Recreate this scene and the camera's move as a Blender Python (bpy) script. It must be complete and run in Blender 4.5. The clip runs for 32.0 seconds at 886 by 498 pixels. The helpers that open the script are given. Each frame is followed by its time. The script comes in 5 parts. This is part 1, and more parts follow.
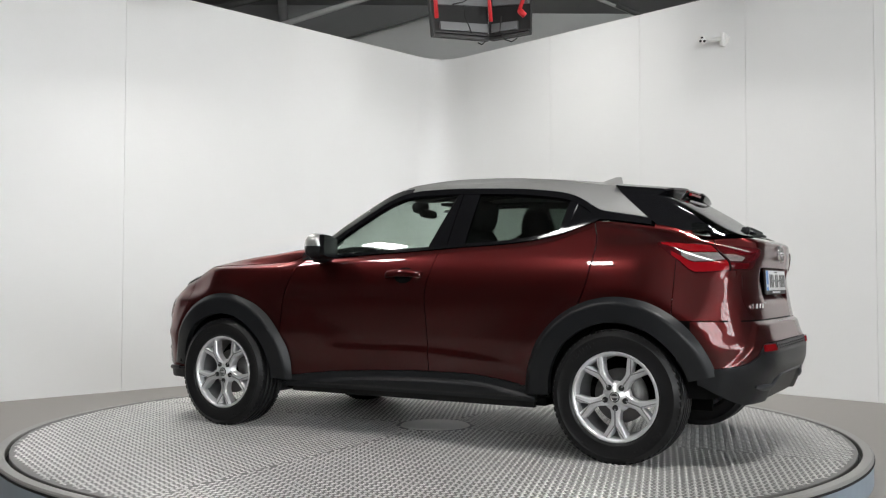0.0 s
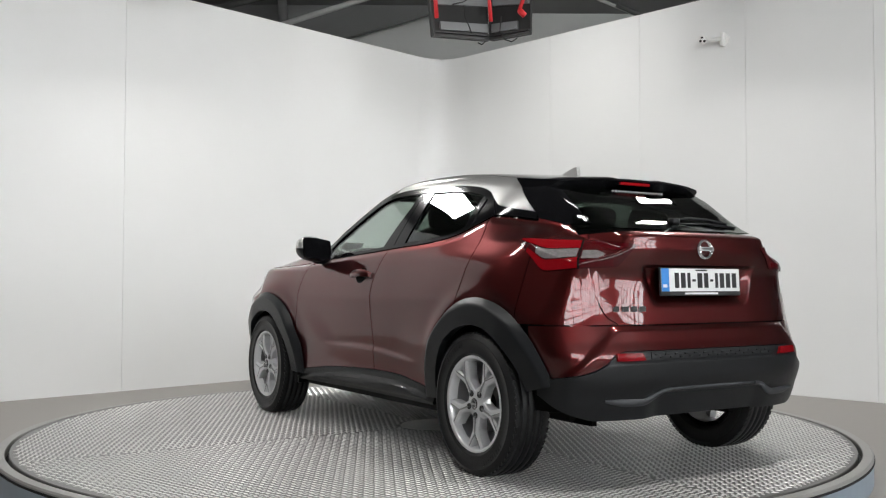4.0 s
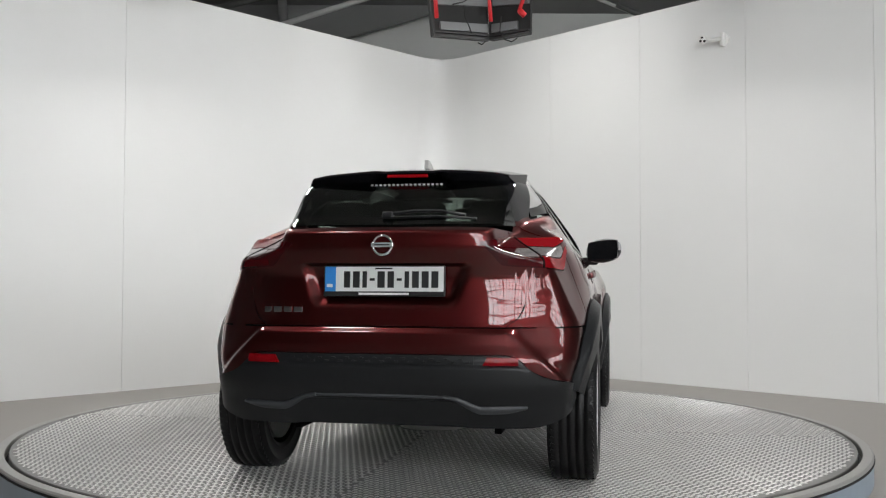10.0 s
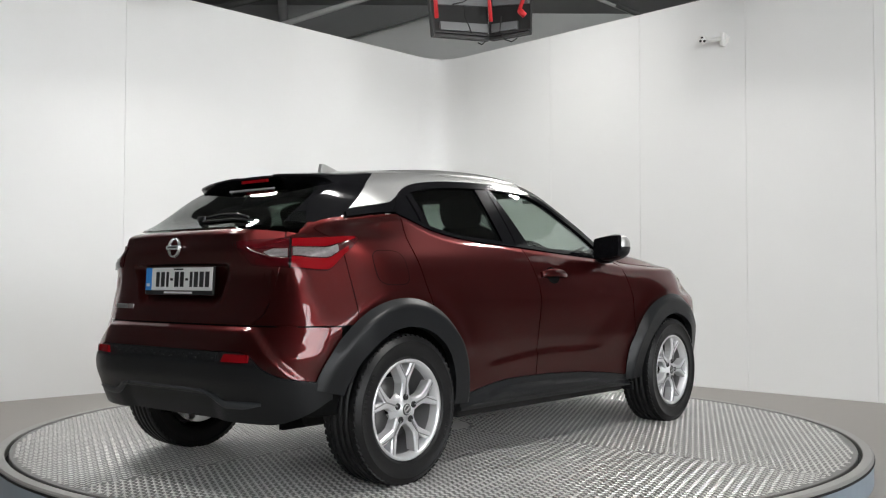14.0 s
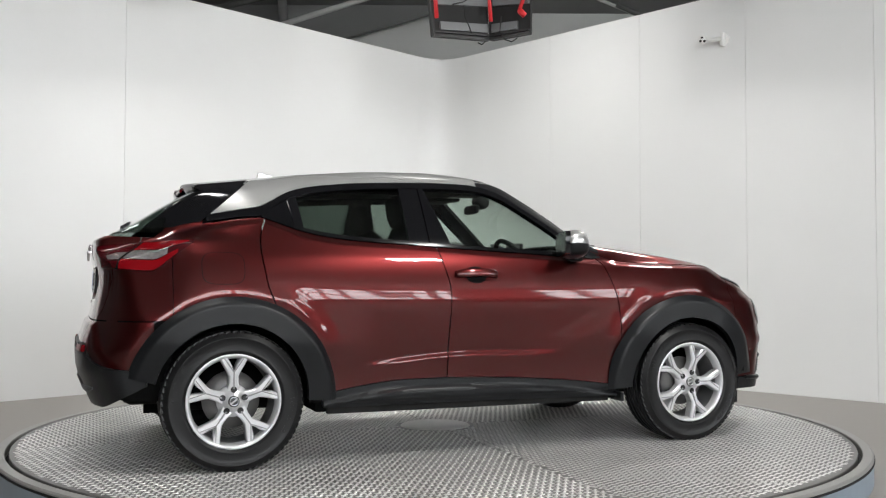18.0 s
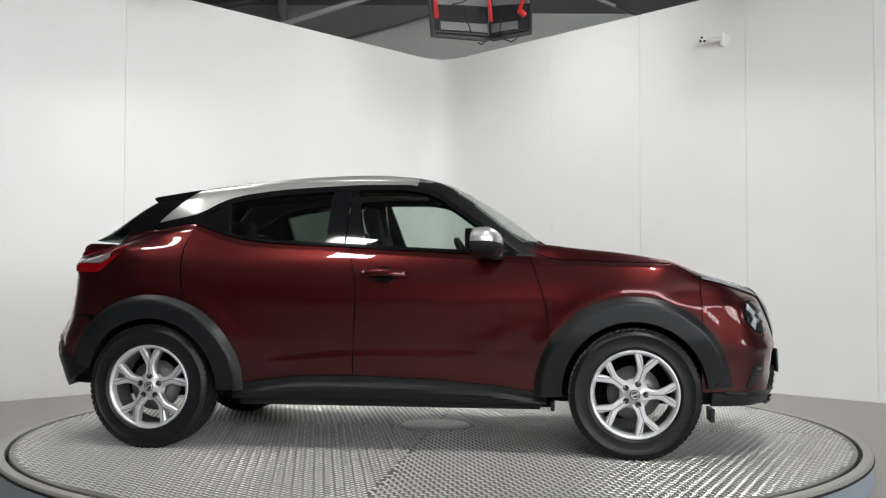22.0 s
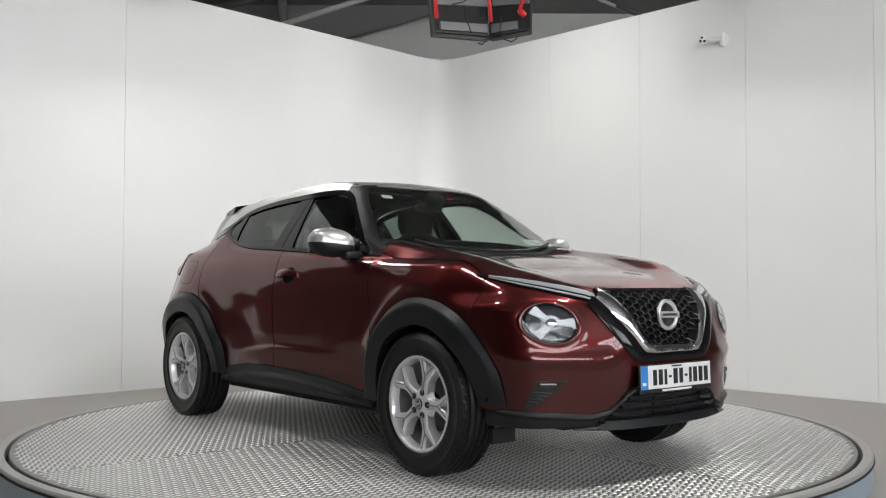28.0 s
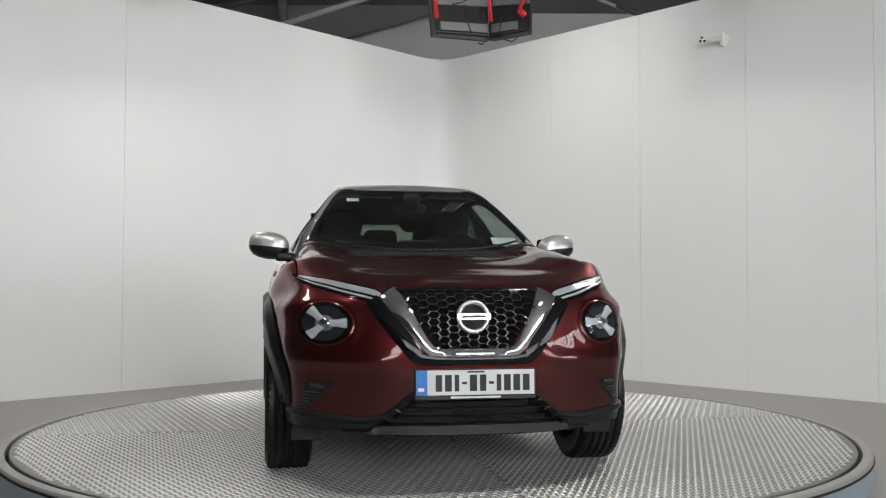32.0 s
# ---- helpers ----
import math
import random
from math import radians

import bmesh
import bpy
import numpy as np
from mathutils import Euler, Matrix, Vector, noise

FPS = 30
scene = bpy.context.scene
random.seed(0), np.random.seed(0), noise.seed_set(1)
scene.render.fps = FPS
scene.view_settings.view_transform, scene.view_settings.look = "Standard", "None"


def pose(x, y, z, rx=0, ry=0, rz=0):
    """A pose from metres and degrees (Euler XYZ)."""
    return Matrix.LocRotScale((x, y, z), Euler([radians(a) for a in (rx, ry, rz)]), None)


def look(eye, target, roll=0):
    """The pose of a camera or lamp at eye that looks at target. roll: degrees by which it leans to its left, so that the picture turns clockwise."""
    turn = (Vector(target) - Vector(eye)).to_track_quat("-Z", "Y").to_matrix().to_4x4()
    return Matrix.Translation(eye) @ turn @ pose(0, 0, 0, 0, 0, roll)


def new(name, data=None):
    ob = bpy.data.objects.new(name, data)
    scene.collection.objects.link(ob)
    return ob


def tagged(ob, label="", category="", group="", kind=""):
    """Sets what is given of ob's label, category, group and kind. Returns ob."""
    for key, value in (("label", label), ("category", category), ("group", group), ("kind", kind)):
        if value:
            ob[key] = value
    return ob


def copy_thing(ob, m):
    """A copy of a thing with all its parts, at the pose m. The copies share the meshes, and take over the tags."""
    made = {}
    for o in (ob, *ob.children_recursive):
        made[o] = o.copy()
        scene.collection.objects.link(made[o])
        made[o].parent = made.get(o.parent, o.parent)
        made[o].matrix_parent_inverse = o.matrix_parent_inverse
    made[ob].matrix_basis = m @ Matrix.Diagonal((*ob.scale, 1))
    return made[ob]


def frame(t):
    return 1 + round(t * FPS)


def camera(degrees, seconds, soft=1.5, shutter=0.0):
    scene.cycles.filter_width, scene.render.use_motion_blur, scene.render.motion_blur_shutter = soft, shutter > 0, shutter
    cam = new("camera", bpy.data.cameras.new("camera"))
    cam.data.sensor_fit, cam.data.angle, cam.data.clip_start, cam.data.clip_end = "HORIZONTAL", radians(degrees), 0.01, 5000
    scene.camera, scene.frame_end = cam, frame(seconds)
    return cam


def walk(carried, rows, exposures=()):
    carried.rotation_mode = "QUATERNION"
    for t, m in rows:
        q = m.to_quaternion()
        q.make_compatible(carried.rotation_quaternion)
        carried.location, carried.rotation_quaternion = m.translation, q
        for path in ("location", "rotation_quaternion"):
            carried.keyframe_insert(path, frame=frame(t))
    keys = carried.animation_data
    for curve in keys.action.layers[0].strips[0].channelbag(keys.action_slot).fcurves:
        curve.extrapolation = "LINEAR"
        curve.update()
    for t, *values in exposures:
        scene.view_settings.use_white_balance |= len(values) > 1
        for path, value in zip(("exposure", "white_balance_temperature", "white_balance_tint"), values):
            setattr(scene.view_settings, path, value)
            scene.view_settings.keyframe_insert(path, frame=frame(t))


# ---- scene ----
# ---------------------------------------------------------------- camera
cam = camera(50.05, 32.0, soft=1.2)
EYE = Vector((0.0, -6.121, 0.913))
YAW, TILT, LEAN = radians(0.455), radians(2.038), 0.1135
AIM = EYE + Vector((math.sin(YAW) * math.cos(TILT), math.cos(YAW) * math.cos(TILT), math.sin(TILT)))
walk(cam, [(0.0, look(EYE, AIM, LEAN)), (32.0, look(EYE, AIM, LEAN))], exposures=[(0.0, 0.09), (3.0, 0.08), (6.0, -0.06), (8.0, -0.08), (10.0, -0.02), (12.0, 0.05), (14.0, 0.12), (22.0, 0.13), (25.0, 0.13), (28.0, 0.05), (31.0, -0.13), (32.0, -0.14)])

# heading of the turntable, degrees, second by second between these knots
TURN_T = (0.0, 1.75, 3.5, 5.5, 7.25, 9.0, 10.75, 12.5, 14.5, 16.5, 18.75, 21.0, 23.25, 25.5, 27.5, 29.75, 32.0)
TURN_A = (-210.44, -222.60, -234.75, -249.10, -261.60, -274.19, -286.81, -299.52, -313.93, -328.26, -344.38, -360.70, -377.15, -393.30, -407.50, -423.60, -439.63)
CAR_OFF = (-0.129, -0.193)      # the car's place on the table
FLOOR = -0.14                   # hall floor, below the table top at z = 0


def heading(t):
    return float(np.interp(t, TURN_T, TURN_A))


# ---------------------------------------------------------------- light
world = bpy.data.worlds.new("world")
scene.world = world
world.use_nodes = True
wn = world.node_tree
sky = wn.nodes.new("ShaderNodeTexSky")
sky.sky_type, sky.sun_disc = "NISHITA", False
sky.sun_elevation, sky.sun_rotation = radians(40), radians(200)
wn.links.new(sky.outputs[0], wn.nodes["Background"].inputs[0])
wn.nodes["Background"].inputs[1].default_value = 0.12


def area(name, eye, target, sx, sy, watts, colour=(1, 1, 1)):
    d = bpy.data.lights.new(name, "AREA")
    d.shape, d.size, d.size_y, d.energy, d.color = "RECTANGLE", sx, sy, watts, colour
    ob = new(name, d)
    ob.matrix_world = look(eye, target)
    return ob


# ---------------------------------------------------------------- materials
def mat(name, colour, rough=0.5, metal=0.0, coat=0.0, var=0.0, scale=8.0, bump=0.0, bscale=60.0, spec=0.5, rvar=0.0):
    m = bpy.data.materials.new(name)
    m.use_nodes = True
    nt = m.node_tree
    b = nt.nodes["Principled BSDF"]
    b.inputs["Base Color"].default_value = (*colour, 1)
    b.inputs["Roughness"].default_value = rough
    b.inputs["Metallic"].default_value = metal
    b.inputs["Coat Weight"].default_value = coat
    b.inputs["Coat Roughness"].default_value = 0.03
    b.inputs["Specular IOR Level"].default_value = spec
    if var or bump or rvar:
        tc = nt.nodes.new("ShaderNodeTexCoord")
        n1 = nt.nodes.new("ShaderNodeTexNoise")
        n1.inputs["Scale"].default_value = scale
        n1.inputs["Detail"].default_value = 8
        nt.links.new(tc.outputs["Object"], n1.inputs["Vector"])
        if var:
            mix = nt.nodes.new("ShaderNodeMix")
            mix.data_type = "RGBA"
            mix.inputs["A"].default_value = (*[c * (1 - var) for c in colour], 1)
            mix.inputs["B"].default_value = (*[min(1, c * (1 + var)) for c in colour], 1)
            nt.links.new(n1.outputs["Fac"], mix.inputs["Factor"])
            nt.links.new(mix.outputs["Result"], b.inputs["Base Color"])
        if rvar:
            mr = nt.nodes.new("ShaderNodeMapRange")
            mr.inputs["To Min"].default_value, mr.inputs["To Max"].default_value = max(0, rough - rvar), min(1, rough + rvar)
            nt.links.new(n1.outputs["Fac"], mr.inputs["Value"])
            nt.links.new(mr.outputs["Result"], b.inputs["Roughness"])
        if bump:
            n2 = nt.nodes.new("ShaderNodeTexNoise")
            n2.inputs["Scale"].default_value = bscale
            n2.inputs["Detail"].default_value = 6
            nt.links.new(tc.outputs["Object"], n2.inputs["Vector"])
            bp = nt.nodes.new("ShaderNodeBump")
            bp.inputs["Strength"].default_value = bump
            bp.inputs["Distance"].default_value = 0.01
            nt.links.new(n2.outputs["Fac"], bp.inputs["Height"])
            nt.links.new(bp.outputs["Normal"], b.inputs["Normal"])
    return m


def glow(name, colour, strength):
    m = bpy.data.materials.new(name)
    m.use_nodes = True
    b = m.node_tree.nodes["Principled BSDF"]
    b.inputs["Base Color"].default_value = (*colour, 1)
    b.inputs["Emission Color"].default_value = (*colour, 1)
    b.inputs["Emission Strength"].default_value = strength
    return m


def glass(name, tint, rough=0.0, mixing=0.045):
    """Thin sheet glass: tinted see-through with a clear mirror gloss."""
    m = bpy.data.materials.new(name)
    m.use_nodes = True
    nt = m.node_tree
    nt.nodes.remove(nt.nodes["Principled BSDF"])
    tr = nt.nodes.new("ShaderNodeBsdfTransparent")
    tr.inputs[0].default_value = (*tint, 1)
    gl = nt.nodes.new("ShaderNodeBsdfGlossy")
    gl.inputs["Roughness"].default_value = rough
    lw = nt.nodes.new("ShaderNodeLayerWeight")
    lw.inputs["Blend"].default_value = 0.5
    pw = nt.nodes.new("ShaderNodeMath")
    pw.operation = "POWER"
    pw.inputs[1].default_value = 4.0
    ad = nt.nodes.new("ShaderNodeMath")
    ad.operation = "MULTIPLY_ADD"
    ad.inputs[1].default_value, ad.inputs[2].default_value = 0.75, mixing
    mx = nt.nodes.new("ShaderNodeMixShader")
    nt.links.new(lw.outputs["Facing"], pw.inputs[0])
    nt.links.new(pw.outputs[0], ad.inputs[0])
    nt.links.new(ad.outputs[0], mx.inputs[0])
    nt.links.new(tr.outputs[0], mx.inputs[1])
    nt.links.new(gl.outputs[0], mx.inputs[2])
    nt.links.new(mx.outputs[0], nt.nodes["Material Output"].inputs[0])
    return m


M = dict(
    wall=mat("white painted wall panel", (0.80, 0.80, 0.79), 0.55, var=0.025, scale=1.3, bump=0.05, bscale=25),
    joint=mat("wall joint", (0.62, 0.62, 0.60), 0.7),
    hall=mat("grey hall cladding", (0.23, 0.23, 0.226), 0.7, var=0.06, scale=2),
    roof_sheet=mat("grey roof sheet", (0.26, 0.26, 0.256), 0.75, var=0.1, scale=1.5),
    gable=mat("pale grey gable cladding", (0.78, 0.78, 0.75), 0.7, var=0.05, scale=2),
    steel=mat("painted steel", (0.62, 0.62, 0.60), 0.5, var=0.05),
    diffuser=mat("unlit grey diffuser", (0.17, 0.175, 0.18), 0.5, var=0.08, scale=9),
    black_frame=mat("black lamp frame", (0.02, 0.02, 0.02), 0.5, var=0.2, scale=14),
    dark_steel=mat("dark steel", (0.12, 0.12, 0.115), 0.6, var=0.1),
    floor=mat("hall concrete", (0.36, 0.34, 0.315), 0.6, var=0.12, scale=3, bump=0.12, bscale=40, rvar=0.15),
    tread=mat("aluminium tread plate", (0.200, 0.195, 0.187), 0.40, metal=0.5, var=0.36, scale=1.6, bump=0.06, bscale=90, rvar=0.12),
    # much paler copy of the plate: the lugs' glint put into the colour
    lug=mat("tread plate lug, glint in colour", (0.80, 0.79, 0.77), 0.34, metal=0.5, var=0.12, scale=5, rvar=0.1),
    cover=mat("centre cover plate", (0.74, 0.73, 0.70), 0.4, metal=0.2, var=0.1, scale=9),
    rim=mat("turntable rim", (0.36, 0.355, 0.34), 0.45, metal=0.3, var=0.08, scale=6, bump=0.05),
    skirt=mat("blue grey skirt", (0.28, 0.34, 0.40), 0.4, var=0.08, scale=3),
    gap=mat("dark gap", (0.015, 0.015, 0.015), 0.8),
    paint=mat("maroon metallic paint", (0.078, 0.0080, 0.0080), 0.33, metal=0.90, coat=1.0),
    silver=mat("silver paint", (0.50, 0.50, 0.49), 0.34, metal=0.65, coat=1.0),
    black=mat("gloss black", (0.005, 0.005, 0.006), 0.08, spec=0.32),
    pillar=mat("satin black pillar", (0.008, 0.008, 0.009), 0.5, spec=0.12),
    clad=mat("black grained plastic", (0.0095, 0.0103, 0.0116), 0.36, spec=0.33, var=0.12, scale=30, bump=0.08, bscale=500),
    clad2=mat("grey satin plastic", (0.045, 0.048, 0.053), 0.40, spec=0.4, bump=0.05, bscale=400),
    # near-black for underbody parts and for sheets that stand in for shade
    shell=mat("underbody and gap shade black", (0.004, 0.004, 0.004), 0.9, spec=0.1),
    under=mat("underbody grey", (0.018, 0.0175, 0.017), 0.8, spec=0.2, var=0.3, scale=6),
    rubber=mat("tyre rubber", (0.009, 0.009, 0.0095), 0.40, spec=0.30, var=0.2, scale=12, bump=0.08, bscale=200),
    alloy=mat("silver alloy", (0.70, 0.70, 0.71), 0.32, metal=0.5, coat=0.4, var=0.03, scale=20),
    # darker copy of the alloy: shade of barrel and spoke grooves in the colour
    alloy_in=mat("shaded alloy", (0.30, 0.30, 0.30), 0.45, metal=0.6),
    emblem=mat("bright emblem chrome", (0.82, 0.82, 0.83), 0.22, metal=0.7),
    chrome=mat("chrome", (0.85, 0.85, 0.86), 0.07, metal=1.0),
    disc=mat("brake disc", (0.20, 0.195, 0.19), 0.5, metal=0.7),
    red_lens=mat("red lamp lens", (0.20, 0.003, 0.006), 0.14, spec=0.18),
    deep_lens=mat("deep red lens", (0.060, 0.002, 0.004), 0.14, spec=0.22),
    dark_lens=mat("dark red lens", (0.045, 0.0025, 0.004), 0.15, spec=0.5),
    smoke_lens=mat("smoky lens", (0.03, 0.03, 0.034), 0.12, coat=0.6),
    clear_lens=mat("clear lamp lens", (0.36, 0.37, 0.39), 0.25, metal=0.25, coat=0.3),
    tail_clear=mat("clear tail lamp section", (0.20, 0.185, 0.185), 0.16, metal=0.2, coat=0.3, var=0.5, scale=60),
    reflector=mat("lamp reflector", (0.66, 0.67, 0.69), 0.35, metal=0.1, coat=0.6),
    mesh=mat("gloss dark grille", (0.02, 0.021, 0.023), 0.25, coat=0.5),
    seat=mat("charcoal seat fabric", (0.012, 0.012, 0.0125), 0.85, spec=0.15, var=0.2, scale=40, bump=0.1),
    trim=mat("dark cabin trim", (0.014, 0.014, 0.014), 0.75, spec=0.2),
    plate=mat("plate white", (0.74, 0.75, 0.74), 0.35, coat=0.3),
    plate_blue=mat("plate blue", (0.03, 0.22, 0.62), 0.35, coat=0.3),
    ink=mat("plate black", (0.01, 0.01, 0.011), 0.4),
    white=mat("white print", (0.78, 0.78, 0.77), 0.5),
    print=mat("grey window print", (0.38, 0.38, 0.38), 0.6),
    strap=mat("red strap", (0.55, 0.015, 0.02), 0.5),
    glass=glass("clear car glass", (0.86, 0.905, 0.88)),
    privacy=glass("privacy car glass", (0.48, 0.53, 0.50)),
    lampglass=glass("lamp cover", (0.94, 0.95, 0.96), mixing=0.015),
)
# the flakes stay reddish at a glancing view, where the clear coat mirrors
M["paint"].node_tree.nodes["Principled BSDF"].inputs["Specular Tint"].default_value = (0.80, 0.60, 0.60, 1)


# ---------------------------------------------------------------- mesh helpers
def part(name, bm, material, parent=None, label="", smooth=True):
    me = bpy.data.meshes.new(name)
    bm.to_mesh(me)
    bm.free()
    if smooth:
        me.shade_smooth()
    me.materials.append(material)
    ob = new(name, me)
    if parent:
        ob.parent = parent
    if label:
        ob["label"] = label
    return ob


def box(bm, c, s, m=None, bevel=0.0):
    """A box of size s about c, its edges chamfered by bevel."""
    b = bmesh.new()
    bmesh.ops.create_cube(b, size=1)
    bmesh.ops.scale(b, vec=s, verts=b.verts)
    if bevel:
        bmesh.ops.bevel(b, geom=b.edges[:], offset=bevel, segments=2, affect="EDGES", profile=0.5)
    bmesh.ops.translate(b, vec=c, verts=b.verts)
    if m:
        bmesh.ops.transform(b, matrix=m, verts=b.verts)
    me = bpy.data.meshes.new("tmp")
    b.to_mesh(me)
    b.free()
    bm.from_mesh(me)
    bpy.data.meshes.remove(me)
    return bm


def boxed(c, s, m=None, bevel=0.0):
    return box(bmesh.new(), c, s, m, bevel)


def lathe(profile, n=64, a0=0.0, a1=360.0, axis="Z"):
    """Turns (r, h) points about an axis."""
    bm = bmesh.new()
    full = abs(a1 - a0) >= 359.9
    rings = []
    for k in range(n if full else n + 1):
        a = radians(a0 + (a1 - a0) * k / n)
        c, s = math.cos(a), math.sin(a)
        ring = []
        for r, h in profile:
            ring.append(bm.verts.new((r * c, r * s, h) if axis == "Z" else (r * c, h, r * s)))
        rings.append(ring)
    for k in range(n):
        r0, r1 = rings[k], rings[(k + 1) % len(rings)]
        for j in range(len(profile) - 1):
            q = (r0[j], r1[j], r1[j + 1], r0[j + 1])
            bm.faces.new(q if axis == "Z" else q[::-1])
    bmesh.ops.remove_doubles(bm, verts=bm.verts, dist=1e-6)
    return bm


def tube(points, r, n=8, closed=False):
    """A round bar along points."""
    bm = bmesh.new()
    pts = [Vector(q) for q in points]
    rings = []
    up = Vector((0, 0, 1))
    for i, q in enumerate(pts):
        a = pts[i - 1] if i or closed else q
        b = pts[(i + 1) % len(pts)] if i < len(pts) - 1 or closed else q
        d = (b - a).normalized()
        u = d.cross(up if abs(d.z) < 0.95 else Vector((1, 0, 0))).normalized()
        v = d.cross(u)
        rings.append([bm.verts.new(q + (u * math.cos(2 * math.pi * k / n) + v * math.sin(2 * math.pi * k / n)) * r) for k in range(n)])
    for i in range(len(pts) if closed else len(pts) - 1):
        r0, r1 = rings[i], rings[(i + 1) % len(pts)]
        for k in range(n):
            bm.faces.new((r0[k], r0[(k + 1) % n], r1[(k + 1) % n], r1[k]))
    if not closed:
        bm.faces.new(rings[0][::-1])
        bm.faces.new(rings[-1])
    bmesh.ops.recalc_face_normals(bm, faces=bm.faces)
    return bm


def slab(outline, z0, z1, m=None, bevel=0.0):
    """A flat outline (x, y) given thickness from z0 to z1."""
    bm = bmesh.new()
    lo = [bm.verts.new((x, y, z0)) for x, y in outline]
    hi = [bm.verts.new((x, y, z1)) for x, y in outline]
    n = len(lo)
    bm.faces.new(lo[::-1])
    top = bm.faces.new(hi)
    for k in range(n):
        bm.faces.new((lo[k], lo[(k + 1) % n], hi[(k + 1) % n], hi[k]))
    bmesh.ops.recalc_face_normals(bm, faces=bm.faces)
    if bevel:
        bmesh.ops.bevel(bm, geom=list(top.edges), offset=bevel, segments=2, affect="EDGES", profile=0.5)
    if m:
        bmesh.ops.transform(bm, matrix=m, verts=bm.verts)
    return bm


# ---------------------------------------------------------------- lamps: small flood panels hung in a ring over the table
PANELS = [((-2.95, -0.80, 3.75), (0, 0, 0.7)), ((2.65, 1.75, 3.75), (0.6, 0.8, 0.6)), ((1.75, -2.45, 3.75), (0, 0, 0.7)), ((-1.35, -2.2, 3.75), (0, 0, 0.7)), ((-2.3, 2.2, 3.75), (-0.5, 0.8, 0.6))]
for k, (eye, aim) in enumerate(PANELS):
    area("flood_lamp", eye, aim, 0.38, 0.32, (18, 36, 64, 25, 42)[k], (1.0, 0.985, 0.96))
# the hanging light over the corner throws its light on to the right wall
area("wall_wash", (0.75, 3.35, 3.60), (1.35, 4.95, 3.0), 0.30, 0.30, 12, (1.0, 0.985, 0.96))
# fill lamp beside it, added to brighten the left wall
area("wall_wash", (0.05, 3.35, 3.60), (-1.9, 4.3, 3.2), 0.30, 0.30, 8.5, (1.0, 0.985, 0.96))

# ---------------------------------------------------------------- the booth and the hall
TOP = 3.83
CORNER = Vector((0.08, 6.345))
LEFT_DIR = Vector((-math.cos(radians(46.17)), -math.sin(radians(46.17))))
RIGHT_DIR = Vector((math.cos(radians(46.67)), -math.sin(radians(46.67))))
TANGENT = 0.44                  # where the rounded corner begins on either wall


def booth_wall(name, d, first, width, count):
    wall = tagged(new(name), "white painted panelled booth wall with fine upright joints", "wall", kind="structure")
    side = 1 if d.x > 0 else -1
    inward = Vector((-d.y, d.x)) * (-1 if side > 0 else 1)
    rot = Matrix(((d.x, inward.x, 0, 0), (d.y, inward.y, 0, 0), (0, 0, 1, 0), (0, 0, 0, 1)))
    base = Matrix.Translation((CORNER.x, CORNER.y, 0)) @ rot
    a, edges = TANGENT, []
    while len(edges) < count:
        b = first if not edges else edges[-1][1] + width
        edges.append((a, b))
        a = b
    for a, b in edges:
        a = a - 0.0016 if a == TANGENT else a      # butts against the rounded corner
        bm = boxed(((a + b) / 2, -0.03, (TOP + FLOOR) / 2), (b - a - 0.003, 0.06, TOP - FLOOR), base, 0.0015)
        bmesh.ops.recalc_face_normals(bm, faces=bm.faces)
        part("panel", bm, M["wall"], wall, smooth=False)
    bm = boxed(((TANGENT + edges[-1][1]) / 2, -0.045, (TOP + FLOOR) / 2), (edges[-1][1] - TANGENT, 0.066, TOP - FLOOR - 0.01), base)
    bmesh.ops.recalc_face_normals(bm, faces=bm.faces)
    part("backing", bm, M["joint"], wall, smooth=False)
    return wall, base


wall_left, LEFT_BASE = booth_wall("wall_left", LEFT_DIR, 4.49, 1.24, 3)
wall_right, RIGHT_BASE = booth_wall("wall_right", RIGHT_DIR, 1.86, 1.245, 5)


def corner_panel():
    a0 = CORNER + LEFT_DIR * TANGENT
    a1 = CORNER + RIGHT_DIR * TANGENT
    n = 14
    bm = bmesh.new()
    rows = []
    for k in range(n + 1):
        t = k / n
        q = a0 * (1 - t) ** 2 + CORNER * 2 * t * (1 - t) + a1 * t ** 2
        out = (CORNER - Vector((0, 0))).normalized() * 0.06
        rows.append([bm.verts.new((q.x, q.y, FLOOR)), bm.verts.new((q.x, q.y, TOP)),
                     bm.verts.new((q.x + out.x, q.y + out.y, TOP)), bm.verts.new((q.x + out.x, q.y + out.y, FLOOR))])
    for r0, r1 in zip(rows, rows[1:]):
        for j in range(4):
            bm.faces.new((r0[j], r1[j], r1[(j + 1) % 4], r0[(j + 1) % 4]))
    bm.faces.new(rows[0])
    bm.faces.new(rows[-1][::-1])
    bmesh.ops.recalc_face_normals(bm, faces=bm.faces)
    ob = part("wall_corner", bm, M["wall"])
    ob.data.set_sharp_from_angle(angle=radians(40))
    tagged(ob, "white curved corner panel joining two booth walls", "wall", kind="structure")


corner_panel()

# hall floor with a round opening under the table
fl = bmesh.new()
ring_in = [fl.verts.new((2.3 * math.cos(radians(a)), 2.3 * math.sin(radians(a)), FLOOR)) for a in range(0, 360, 5)]
ring_out = []
for a in range(0, 360, 5):
    c, s = math.cos(radians(a)), math.sin(radians(a))
    k = 16.0 / max(abs(c), abs(s))
    ring_out.append(fl.verts.new((k * c, k * s, FLOOR)))
for k in range(72):
    fl.faces.new((ring_in[k], ring_out[k], ring_out[(k + 1) % 72], ring_in[(k + 1) % 72]))
tagged(part("floor", fl, M["floor"], smooth=False), "grey brown concrete hall floor", "floor", kind="structure")
pit = bmesh.new()
